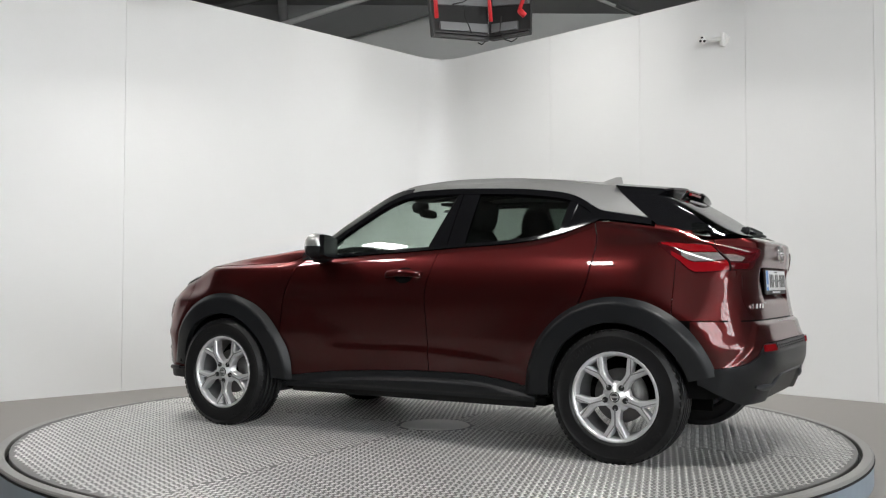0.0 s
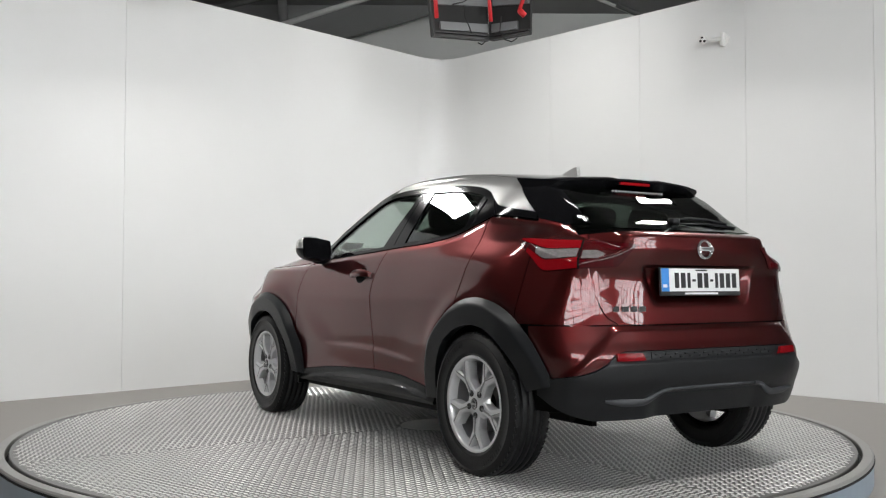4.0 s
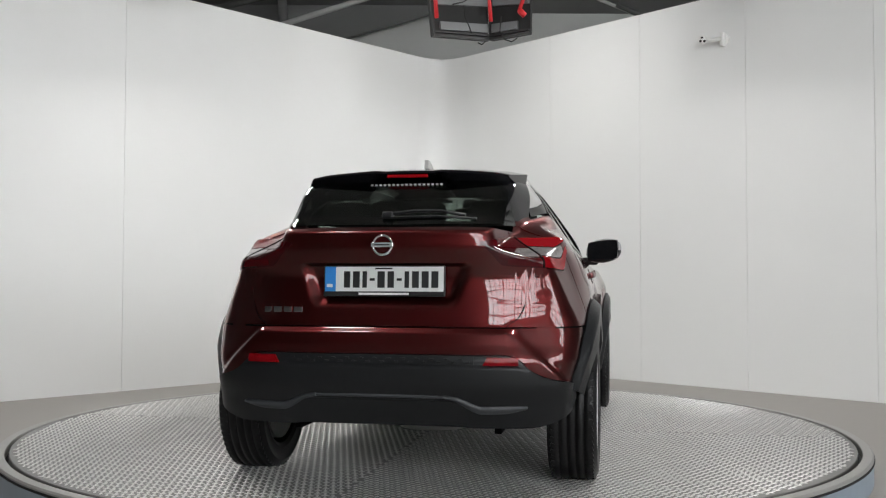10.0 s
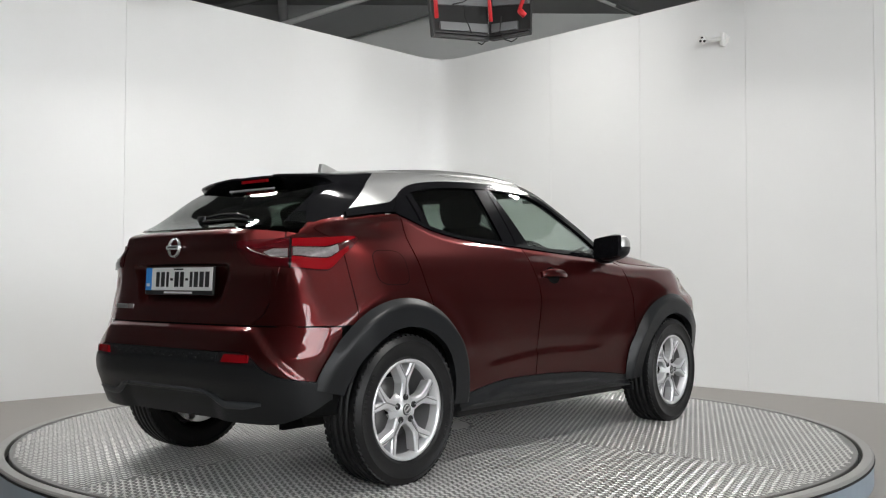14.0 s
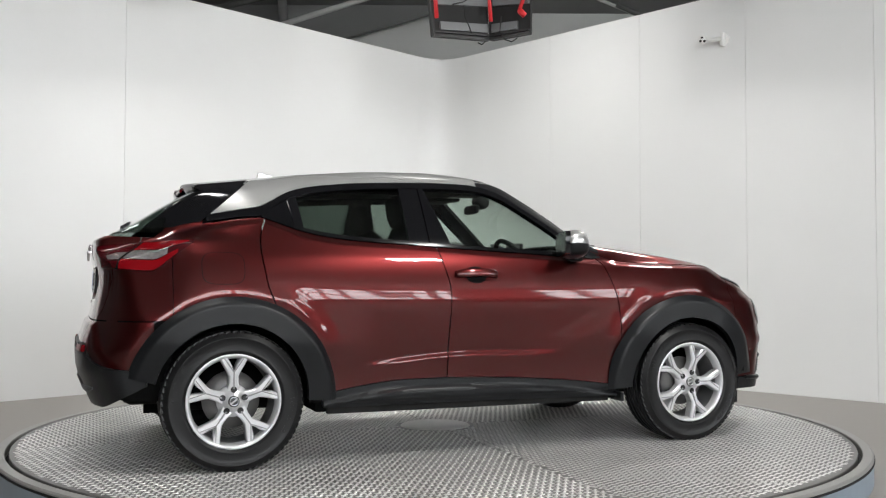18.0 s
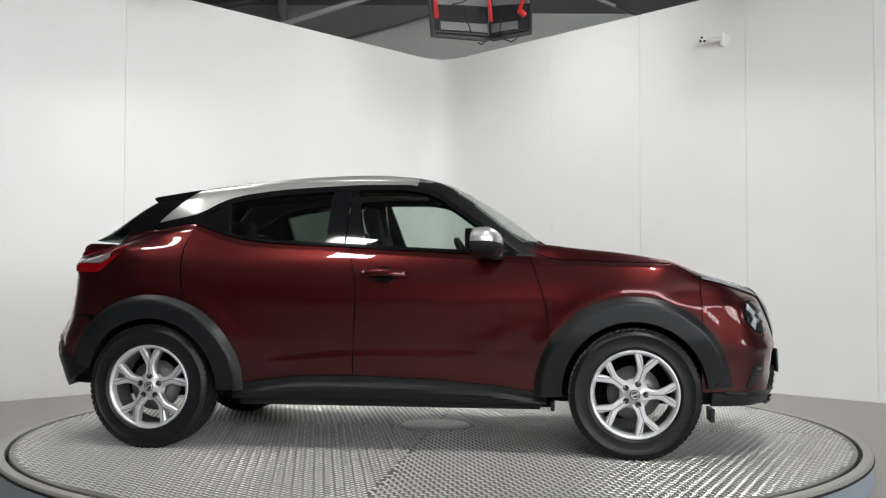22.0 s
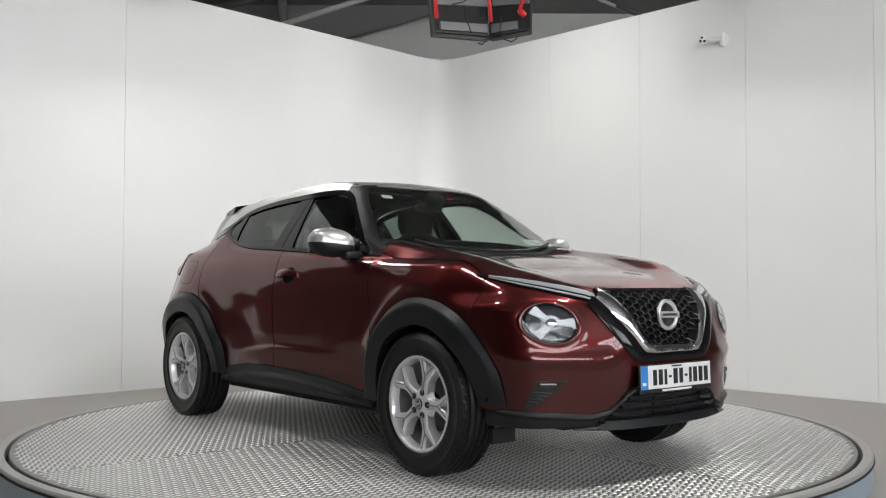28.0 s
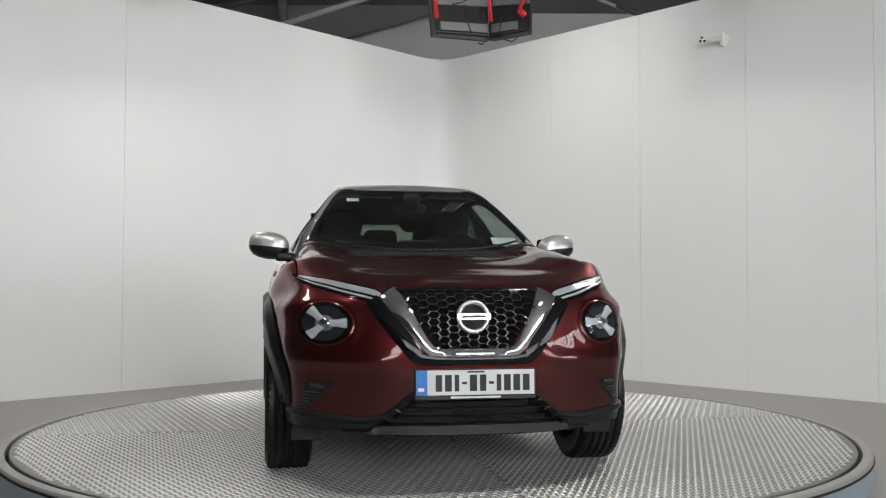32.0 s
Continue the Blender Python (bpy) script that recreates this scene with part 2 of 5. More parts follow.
bmesh.ops.create_circle(pit, cap_ends=True, radius=2.45, segments=72, matrix=Matrix.Translation((0, 0, FLOOR - 0.05)))
tagged(part("pit_floor", pit, M["gap"], smooth=False), "dark pit under the turntable", "floor", kind="structure")

# hall shell
HALF, HIGH = 15.9, 7.2


def hall_wall(name, c, s):
    tagged(part(name, boxed(c, s), M["hall"], smooth=False), "grey clad wall of the surrounding hall", "wall", kind="structure")


tagged(part("hall_wall_back", boxed((0, HALF, HIGH / 2), (2 * HALF, 0.2, HIGH + 0.4)), M["gable"], smooth=False), "pale grey gable wall of the hall", "wall", kind="structure")
hall_wall("hall_wall_left", (-HALF, 0, HIGH / 2), (0.2, 2 * HALF, HIGH + 0.4))
tagged(part("ceiling", boxed((0, 0, HIGH + 0.1), (2 * HALF, 2 * HALF, 0.2)), M["roof_sheet"], smooth=False), "grey sheet roof of the hall", "ceiling", kind="structure")
# the wall behind the camera holds a long band of windows
WIN_LO, WIN_HI, WIN_A, WIN_B = 2.3, 6.5, -1.50, 14.25
WIN_M, WIN_H = (WIN_A + WIN_B) / 2, (WIN_LO + WIN_HI) / 2
hall_wall("hall_wall_front_low", (0, -HALF, (WIN_LO + FLOOR) / 2), (2 * HALF, 0.2, WIN_LO - FLOOR))
hall_wall("hall_wall_front_high", (0, -HALF, (WIN_HI + HIGH) / 2), (2 * HALF, 0.2, HIGH - WIN_HI))
hall_wall("hall_wall_front_pier", ((-HALF + WIN_A) / 2, -HALF, WIN_H), (HALF + WIN_A, 0.2, WIN_HI - WIN_LO))
hall_wall("hall_wall_front_end", ((HALF + WIN_B) / 2, -HALF, WIN_H), (HALF - WIN_B, 0.2, WIN_HI - WIN_LO))
# the wall on the right has a second band near the front corner
SIDE_A, SIDE_B = -14.5, -7.0
SIDE_M = (SIDE_A + SIDE_B) / 2
hall_wall("hall_wall_right_low", (HALF, 0, (WIN_LO + FLOOR) / 2), (0.2, 2 * HALF, WIN_LO - FLOOR))
hall_wall("hall_wall_right_high", (HALF, 0, (WIN_HI + HIGH) / 2), (0.2, 2 * HALF, HIGH - WIN_HI))
hall_wall("hall_wall_right_pier", (HALF, (SIDE_B + HALF) / 2, WIN_H), (0.2, HALF - SIDE_B, WIN_HI - WIN_LO))
hall_wall("hall_wall_right_end", (HALF, (SIDE_A - HALF) / 2, WIN_H), (0.2, HALF + SIDE_A, WIN_HI - WIN_LO))
window_side = tagged(new("window_2"), "bright band of side windows with grey mullions", "window", kind="structure")
for k in range(11):
    part("mullion", boxed((HALF, SIDE_A + k * 0.75, WIN_H), (0.16, 0.07 if k % 4 else 0.22, WIN_HI - WIN_LO)), M["dark_steel"], window_side, smooth=False)
for k in range(6):
    part("transom", boxed((HALF, SIDE_M, WIN_LO + k * (WIN_HI - WIN_LO) / 5), (0.14, SIDE_B - SIDE_A, 0.09)), M["dark_steel"], window_side, smooth=False)
window = tagged(new("window_1"), "long band of bright hall windows with grey mullions", "window", kind="structure")
for k in range(22):
    part("mullion", boxed((WIN_A + k * 0.75, -HALF, WIN_H), (0.07 if k % 4 else 0.22, 0.16, WIN_HI - WIN_LO)), M["dark_steel"], window, smooth=False)
for k in range(6):
    part("transom", boxed((WIN_M, -HALF, WIN_LO + k * (WIN_HI - WIN_LO) / 5), (WIN_B - WIN_A, 0.14, 0.09)), M["dark_steel"], window, smooth=False)
DAYLIGHT = glow("daylight outside", (0.95, 0.975, 1.0), 10.0)
tagged(part("backdrop_side", boxed((HALF + 0.6, SIDE_M, WIN_H), (0.05, SIDE_B - SIDE_A + 1.0, 6)), DAYLIGHT, smooth=False),
       "bright overcast daylight outside the side windows", "sky", kind="structure")
tagged(part("backdrop", boxed((WIN_M, -HALF - 0.6, WIN_H), (WIN_B - WIN_A + 3, 0.05, 6)), DAYLIGHT, smooth=False),
       "bright overcast daylight outside the hall", "sky", kind="structure")


def on_view(px, py, y):
    """The place at depth y on the line of sight through a spot of the view, 1568 by 882."""
    fwd = (AIM - EYE).normalized()
    right = fwd.cross(Vector((0, 0, 1))).normalized()
    up = right.cross(fwd)
    d = fwd + right * ((px - 784) / 1679.2) + up * ((441 - py) / 1679.2)
    return EYE + d * ((y - EYE.y) / d.y)


# roof steel seen over the booth walls
slope = bmesh.new()
q = [on_view(*c) for c in ((200, -60, 15.2), (440, 112, 15.2), (610, 68, 15.2), (760, 24, 15.2), (1050, -60, 15.2))]
f = slope.faces.new([slope.verts.new(v) for v in q])
g = bmesh.ops.extrude_face_region(slope, geom=[f])
bmesh.ops.translate(slope, vec=(0, 0.2, 0.0), verts=[v for v in g["geom"] if isinstance(v, bmesh.types.BMVert)])
bmesh.ops.recalc_face_normals(slope, faces=slope.faces)
tagged(part("roof_slope", slope, M["hall"], smooth=False), "dark grey sloping roof lining", "roof", kind="structure")
for a, b, r, m, name, label in ((on_view(440, 63, 11.5), on_view(760, -38, 11.5), 0.055, "steel", "roof_pipe", "white painted roof pipe"),
                                (on_view(1000, -26, 10.5), on_view(1175, 47, 10.5), 0.03, "steel", "roof_pipe", "white painted roof pipe"),
                                (on_view(1090, 8, 10.4), on_view(1150, 34, 10.4), 0.045, "dark_steel", "cable_tray", "dark cable tray beside the roof pipe"),
                                (on_view(300, -6, 13.0), on_view(560, -70, 13.0), 0.10, "dark_steel", "roof_purlin", "dark steel roof purlin"),
                                (on_view(330, 28, 13.6), on_view(640, -45, 13.6), 0.07, "dark_steel", "roof_purlin", "dark steel roof purlin"),
                                (on_view(497, -20, 14.0), on_view(503, 60, 14.0), 0.10, "hall", "roof_post", "dark grey steel roof post")):
    tagged(part(name, tube([a, b], r, 12), M[m]), label, name.split("_")[1], kind="structure")


# the hanging light seen over the booth's corner: two black frames that meet at an angle, with straps and leads
def hanging_light():
    y0, y1 = 2.75, 3.05
    lamp = tagged(new("hanging_light"), "black framed hanging light panel with red straps and cables", "light")
    lt, lb = on_view(755, -60, y0), on_view(766, 64, y0)
    mt, mb = on_view(862, -60, y1), on_view(866, 72, y1)
    rt, rb = on_view(937, -60, y0), on_view(935, 60, y0)

    def pane(name, a, b, c, d, u0, u1, v0, v1, off, material, depth=0.03):
        n = (b - a).cross(d - a).normalized()
        at = lambda u, v: (a * (1 - u) + b * u) * (1 - v) + (d * (1 - u) + c * u) * v + n * off
        bm = bmesh.new()
        fr = [bm.verts.new(at(u, v)) for u, v in ((u0, v0), (u1, v0), (u1, v1), (u0, v1))]
        bk = [bm.verts.new(v.co - n * depth) for v in fr]
        bm.faces.new(fr)
        bm.faces.new(bk[::-1])
        for k in range(4):
            bm.faces.new((fr[k], bk[k], bk[(k + 1) % 4], fr[(k + 1) % 4]))
        bmesh.ops.recalc_face_normals(bm, faces=bm.faces)
        return part(name, bm, material, lamp, smooth=False)
    for a, b, c, d in ((lb, mb, mt, lt), (mb, rb, rt, mt)):
        pane("housing", a, b, c, d, 0.0, 1.0, 0.0, 1.0, -0.02, M["gap"])
        pane("frame_bar", a, b, c, d, 0.0, 1.0, 0.0, 0.035, 0.012, M["black_frame"])
        pane("frame_bar", a, b, c, d, 0.0, 1.0, 0.055, 0.08, 0.012, M["black_frame"])
        pane("frame_bar", a, b, c, d, 0.0, 0.035, 0.0, 1.0, 0.012, M["black_frame"])
        pane("diffuser", a, b, c, d, 0.14 if a is lb else 0.06, 0.98 if a is lb else 0.72, 0.10, 0.215, 0.006, M["diffuser"])
        pane("diffuser_top", a, b, c, d, 0.10, 0.98, 0.455, 0.80, 0.006, M["diffuser"])
    for p0, p1, w in (((767, -40), (772, 32), 0.022), ((862, -40), (868, 38), 0.020), ((934, -30), (918, 20), 0.020), ((918, 18), (928, 28), 0.030)):
        part("strap", tube([on_view(*p0, 2.70), on_view(*p1, 2.70)], w, 6), M["strap"], lamp, "red strap")
    for pts in (((820, 10), (822, 30), (830, 48), (834, 60)), ((886, 30), (884, 56), (892, 70), (905, 74), (914, 68), (915, 60)), ((845, 76), (852, 79), (858, 74)), ((800, 8), (818, 4), (836, -6))):
        part("cable", tube([on_view(px, py, 2.68) for px, py in pts], 0.006, 6), M["gap"], lamp)
    part("hanger", tube([on_view(800, -50, 2.9), on_view(800, -50, 2.9) + Vector((0, 0, 3.4))], 0.012, 6), M["dark_steel"], lamp)
    part("hanger", tube([on_view(905, -50, 2.9), on_view(905, -50, 2.9) + Vector((0, 0, 3.4))], 0.012, 6), M["dark_steel"], lamp)


hanging_light()

# flood lamp housings of the ring, out of view but mirrored in the car
for eye, aim in PANELS:
    flood = tagged(new("flood_light"), "square black flood light hung over the turntable", "light", "lights over the turntable")
    flood.location = eye
    tip = look((0, 0, 0), Vector(aim) - Vector(eye)) @ pose(0, 0, 0.03)
    part("housing", boxed((0, 0, 0.02), (0.46, 0.40, 0.05), tip, 0.01), M["gap"], flood, smooth=False)
    part("hanger", tube([(0, 0, 0.04), (0, 0, HIGH - eye[2])], 0.015, 8), M["dark_steel"], flood)


# wall camera on an arm
def wall_camera():
    foot = RIGHT_BASE.inverted() @ Vector((2.895, 3.36, 3.37))
    at = lambda u, v, w: RIGHT_BASE @ Vector((foot.x + u, v, foot.z + w))
    cam_ob = tagged(new("security_camera"), "small white camera on a short arm fixed to the wall", "camera")
    base = lathe([(0, 0.02), (0.05, 0.02), (0.058, 0.012), (0.058, 0.0)], 24)
    turn = RIGHT_BASE.to_3x3().to_4x4()
    bmesh.ops.transform(base, matrix=Matrix.Translation(at(0.02, 0, 0)) @ turn @ Matrix.Rotation(radians(-90), 4, "X"), verts=base.verts)
    part("mount", base, M["gable"], cam_ob)
    part("clamp", boxed((0, 0, 0), (0.05, 0.05, 0.14), Matrix.Translation(at(0.03, 0.05, -0.01)) @ turn, 0.012), M["gable"], cam_ob)
    part("arm", tube([at(0.02, 0.06, 0.0), at(-0.06, 0.10, -0.01), at(-0.10, 0.13, 0.0)], 0.022, 10), M["gable"], cam_ob)
    ball = bmesh.new()
    bmesh.ops.create_uvsphere(ball, u_segments=24, v_segments=14, radius=0.048, matrix=Matrix.Translation(at(-0.14, 0.15, 0.0)))
    part("head", ball, M["gable"], cam_ob)
    c = at(-0.14, 0.15, 0.0)
    d = (EYE - c).normalized()
    side = d.cross(Vector((0, 0, 1))).normalized()
    for du, dw in ((-0.020, -0.014), (0.019, -0.012), (0.003, 0.020)):
        lens = lathe([(0, 0.006), (0.011, 0.005), (0.013, 0.0)], 16)
        p = c + d * 0.045 + side * du + Vector((0, 0, dw))
        bmesh.ops.transform(lens, matrix=Matrix.Translation(p) @ d.to_track_quat("Z", "Y").to_matrix().to_4x4(), verts=lens.verts)
        part("lens", lens, M["gap"], cam_ob)


wall_camera()

# ---------------------------------------------------------------- turntable
R_TABLE, R_RIM = 2.486, 2.565
turntable = tagged(new("turntable"), "round vehicle turntable covered in worn aluminium tread plate", "turntable")
part("deck", lathe([(0, 0), (R_TABLE - 0.004, 0), (R_TABLE, -0.004), (R_TABLE, -0.06)], 144), M["tread"], turntable, smooth=False)
part("hub_cover", lathe([(0, 0.011), (0.2, 0.011), (0.214, 0.008), (0.222, 0.0005)], 64), M["cover"], turntable, "round grey centre cover plate")

rim = tagged(new("floor_ring"), "grey fixed ring round the turntable with a blue grey skirt", "platform")
part("ring", lathe([(R_TABLE + 0.021, -0.06), (R_TABLE + 0.021, -0.003), (R_TABLE + 0.025, 0.001), (R_RIM - 0.008, 0.001), (R_RIM, -0.007), (R_RIM, -0.016)], 160), M["rim"], rim, smooth=False)
part("seal", lathe([(R_RIM - 0.004, -0.014), (R_RIM + 0.004, -0.016), (R_RIM + 0.004, -0.026), (R_RIM - 0.01, -0.028)], 160), M["gap"], rim, "black rubber seal")
part("skirt", lathe([(R_RIM - 0.006, -0.026), (R_RIM - 0.002, -0.03), (R_RIM - 0.002, FLOOR)], 160), M["skirt"], rim, "blue grey metal skirt", smooth=False)
part("gap_floor", lathe([(R_TABLE - 0.02, -0.05), (R_TABLE + 0.023, -0.05)], 144), M["gap"], rim, smooth=False)


def lugs():
    """Raised lozenges of the tread plate: sheets laid in sectors, each with rows running its own way."""
    rnd = np.random.RandomState(4)
    verts, faces = [], []
    step = 0.047
    L, Wd, hgt = 0.0195, 0.0086, 0.0030
    span = int(R_TABLE / step) + 2
    for sector in range(4):
        turn = radians(45 + 90 * sector)
        lay = radians((20, 62, 15, 70)[sector])
        ca, sa = math.cos(lay), math.sin(lay)
        for i in range(-span, span + 1):
            for j in range(-span, span + 1):
                for k in (0, 1):
                    gx, gy = (i + 0.5 * k) * step, (j + 0.5 * k) * step
                    x, y = gx * ca - gy * sa, gx * sa + gy * ca
                    r = math.hypot(x, y)
                    if r > R_TABLE - 0.03 or r < 0.24:
                        continue
                    da = (math.atan2(y, x) - turn + math.pi) % (2 * math.pi) - math.pi
                    if abs(da) * r > math.pi / 4 * r - 0.004:
                        continue
                    a = lay + (math.pi / 4 if k else -math.pi / 4)
                    c, s = math.cos(a), math.sin(a)
                    n = len(verts)
                    for u, v, z in ((L, 0, 0.0), (0, Wd, 0.0), (-L, 0, 0.0), (0, -Wd, 0.0), (L * 0.55, 0, hgt), (0, Wd * 0.5, hgt), (-L * 0.55, 0, hgt), (0, -Wd * 0.5, hgt)):
                        verts.append((x + u * c - v * s, y + u * s + v * c, z + 0.0002))
                    for q in range(4):
                        w = (q + 1) % 4
                        faces.append((n + q, n + w, n + 4 + w, n + 4 + q))
                    faces.append((n + 4, n + 5, n + 6, n + 7))
    me = bpy.data.meshes.new("tread_relief")
    me.from_pydata(verts, [], faces)
    me.materials.append(M["lug"])
    ob = new("tread_relief", me)
    ob.parent = turntable
    ob["kind"] = "stuff"


lugs()

# ---------------------------------------------------------------- the car: x forward, y left, z up, from the ground between the axles
car = tagged(new("car"), "maroon crossover car with silver roof and mirrors on the turntable", "car")


def curve(*pts):
    """A smooth curve through (x, v) points that does not overshoot."""
    xs, vs = np.array([q[0] for q in pts], float), np.array([q[1] for q in pts], float)
    h, d = np.diff(xs), np.diff(vs) / np.diff(xs)
    m = np.zeros(len(xs))
    m[0], m[-1] = d[0], d[-1]
    same = d[:-1] * d[1:] > 0
    w1, w2 = 2 * h[1:] + h[:-1], h[1:] + 2 * h[:-1]
    with np.errstate(divide="ignore", invalid="ignore"):
        m[1:-1] = np.where(same, (w1 + w2) / (w1 / d[:-1] + w2 / d[1:]), 0)

    def at(x):
        x = np.clip(np.asarray(x, float), xs[0], xs[-1])
        i = np.clip(np.searchsorted(xs, x) - 1, 0, len(h) - 1)
        t = (x - xs[i]) / h[i]
        return ((2 * t ** 3 - 3 * t ** 2 + 1) * vs[i] + (t ** 3 - 2 * t ** 2 + t) * h[i] * m[i]
                + (3 * t ** 2 - 2 * t ** 3) * vs[i + 1] + (t ** 3 - t ** 2) * h[i] * m[i + 1])
    return at


def bump(x, c, w):
    return np.exp(-((x - c) / w) ** 2)


def smax(a, b, k):
    h = np.maximum(k - np.abs(a - b), 0) / k
    return np.maximum(a, b) + h * h * k * 0.25


AXLE = 1.318
WHEEL_Z, WHEEL_R = 0.338, 0.343
# lower body half width by height, and its scale along the car
w_height = curve((0.15, 0.76), (0.25, 0.79), (0.34, 0.812), (0.42, 0.815), (0.50, 0.822), (0.62, 0.836), (0.74, 0.8385), (0.82, 0.8395), (0.86, 0.8355), (0.90, 0.8285), (0.95, 0.815), (1.03, 0.784), (1.10, 0.743), (1.20, 0.680), (1.32, 0.600), (1.5, 0.470))
w_length = curve((-2.1, 0.90), (-1.9, 0.935), (-1.65, 0.978), (-1.35, 1.006), (-0.95, 0.998), (-0.4, 0.985), (0.3, 0.985), (0.9, 0.995), (1.3, 1.01), (1.6, 0.995), (1.85, 0.94), (2.2, 0.84))
belt = curve((-1.9, 1.085), (-1.66, 1.155), (-1.54, 1.203), (-1.375, 1.230), (-1.21, 1.252), (-1.154, 1.255), (-1.114, 1.244), (-1.048, 1.221), (-0.951, 1.188), (-0.824, 1.160), (-0.73, 1.147), (-0.575, 1.134), (-0.358, 1.123), (-0.11, 1.108), (0.2, 1.091), (0.5, 1.076), (0.7, 1.067), (1.0, 1.06))
green_w = curve((-2.0, 0.46), (-1.6, 0.536), (-1.3, 0.606), (-1.0, 0.667), (-0.6, 0.712), (0.0, 0.728), (0.5, 0.730), (0.9, 0.705))
top_mid = curve((-2.2, 1.38), (-1.6, 1.430), (-1.4, 1.456), (-1.1, 1.495), (-0.8, 1.528), (-0.5, 1.551), (-0.2, 1.558), (0.1, 1.541), (0.28, 1.500), (0.42, 1.428), (0.60, 1.318), (0.80, 1.182), (0.90, 1.140), (1.02, 1.124),
                (1.20, 1.108), (1.45, 1.066), (1.70, 0.996), (1.86, 0.930), (1.98, 0.880), (2.08, 0.835), (2.2, 0.76))
nose = curve((0.12, 1.95), (0.20, 2.07), (0.27, 2.105), (0.34, 2.118), (0.43, 2.129), (0.52, 2.138), (0.62, 2.134), (0.72, 2.112), (0.82, 2.076), (0.90, 2.025), (1.0, 1.99), (1.5, 1.98))
tail = curve((0.15, -1.83), (0.24, -1.905), (0.32, -1.955), (0.42, -1.992), (0.52, -2.004), (0.58, -2.006), (0.66, -1.982), (0.74, -1.960), (0.84, -1.942), (0.93, -1.932), (1.00, -1.946), (1.07, -1.958), (1.125, -1.945), (1.160, -1.882), (1.20, -1.797), (1.30, -1.640), (1.42, -1.440), (1.5, -1.31))


door_crease = curve((-0.95, 0.452), (-0.69, 0.473), (-0.43, 0.500), (-0.2, 0.520), (0.0, 0.525), (0.26, 0.521), (0.5, 0.522), (0.8, 0.53))


def step(v, a, b):
    t = np.clip((v - a) / (b - a), 0, 1)
    return t * t * (3 - 2 * t)


def grille_half(z):
    return 0.150 + 0.150 * np.clip((z - 0.63) / 0.24, 0, 1)


def intake_half(z):
    return 0.47 - 0.20 * np.clip((z - 0.285) / 0.15, 0, 1)


def field(x, y, z):
    """Below zero inside the body, above zero outside."""
    ay = np.abs(y)
    low = w_height(z) * w_length(x)
    # shoulder over the rear wheel, swage over the sill, front wing crown
    low = low + 0.010 * bump(x, -1.30, 0.42) * bump(z, 0.97, 0.12) + 0.016 * bump(x, 1.32, 0.36) * bump(z, 0.90, 0.10)
    # front corners fall away over the lamps; haunch, hollow and pointed lamp tip at the rear corners
    low = low - 0.052 * step(x, 1.40, 1.68) * step(z, 0.79, 0.88)
    aft = step(-x, 1.50, 1.72)
    low = low + aft * (0.016 * bump(z, 0.785, 0.085) - 0.036 * bump(z, 0.975, 0.105) + 0.030 * bump(z, 1.115, 0.022))
    low = low - 0.072 * step(-x, 1.12, 1.62) * step(z, 1.100, 1.185)
    # lips round the wheel arches
    ring = np.sqrt((np.abs(x) - 1.318) ** 2 + (z - 0.338) ** 2)
    low = low + 0.010 * bump(ring, 0.525, 0.055) * step(z, 0.50, 0.60)
    # door hollow over a crisp lower crease, its front end slanting back
    crease = door_crease(x)
    span = step(0.50 + 1.30 * (z - 0.50) - x, -0.02, 0.30) * step(x + 0.74 + 0.9 * np.maximum(z - 0.50, 0), 0, 0.40)
    low = low + span * (-0.012 * step(z, crease - 0.004, crease + 0.026) * (1 - step(z, 0.56, 0.82)))
    zb = belt(x)
    up = green_w(x) - 0.37 * (z - zb) - 0.16 * np.maximum(z - zb - 0.16, 0)
    hips = 0.020
    up = up + 0.16 * (1 - step(z, zb - 0.100, zb - 0.010))      # the cabin side counts from the belt line up
    side = ay + smax(-low, -up, hips)
    bow = np.clip((x - 0.1) / 0.5, 0, 1) * np.clip((1.5 - x) / 0.5, 0, 1)
    top = z - (top_mid(x + 0.20 * bow * ay ** 2) - 0.105 * ay ** 2 * np.clip((0.9 - x) / 0.4, 0, 1) - (0.030 * ay ** 2 + 0.020 * np.maximum(ay - 0.50, 0)) * np.clip((x - 0.8) / 0.3, 0, 1) - 0.20 * np.maximum(ay - 0.52, 0) * step(x, 1.48, 1.75))
    top = top + 0.054 * (1 - step(ay, 0.40, 0.66)) * step(x, 0.72, 0.95) * step(1.98 - x, 0, 0.45)
    sink = 0.030 * step(grille_half(z) - ay, -0.01, 0.02) * step(z, 0.60, 0.63) * step(0.885 - z, 0.0, 0.02)
    sink = sink + 0.045 * step(intake_half(z) - 0.035 - ay, -0.01, 0.02) * step(z, 0.27, 0.29) * step(0.425 - z, 0.0, 0.02)
    crest = 0.016 * bump(z, 0.575 + 0.10 * np.clip(0.45 - ay, 0, 1), 0.035) * step(ay, 0.30, 0.42) + 0.010 * bump(ay, 0.50, 0.10) * bump(z, 0.86, 0.05)
    eye = np.sqrt(((ay - 0.634) / 0.118) ** 2 + ((z - 0.735) / 0.097) ** 2)
    crest = crest + 0.004 * bump(eye, 1.12, 0.14)
    front = x - (nose(z) - 0.147 * (ay / 0.637) ** 2.6 - sink + crest)
    tight = np.clip((z - 0.82) / 0.26, 0, 1)
    back = (tail(z) + (0.112 + 0.026 * tight) * (ay / 0.73) ** (5.0 - 1.0 * tight)) - x
    back = back + 0.028 * step(0.36 - 0.35 * (0.99 - z) - ay, -0.02, 0.03) * step(z, 0.80, 0.86) * step(0.995 - z, 0, 0.012)
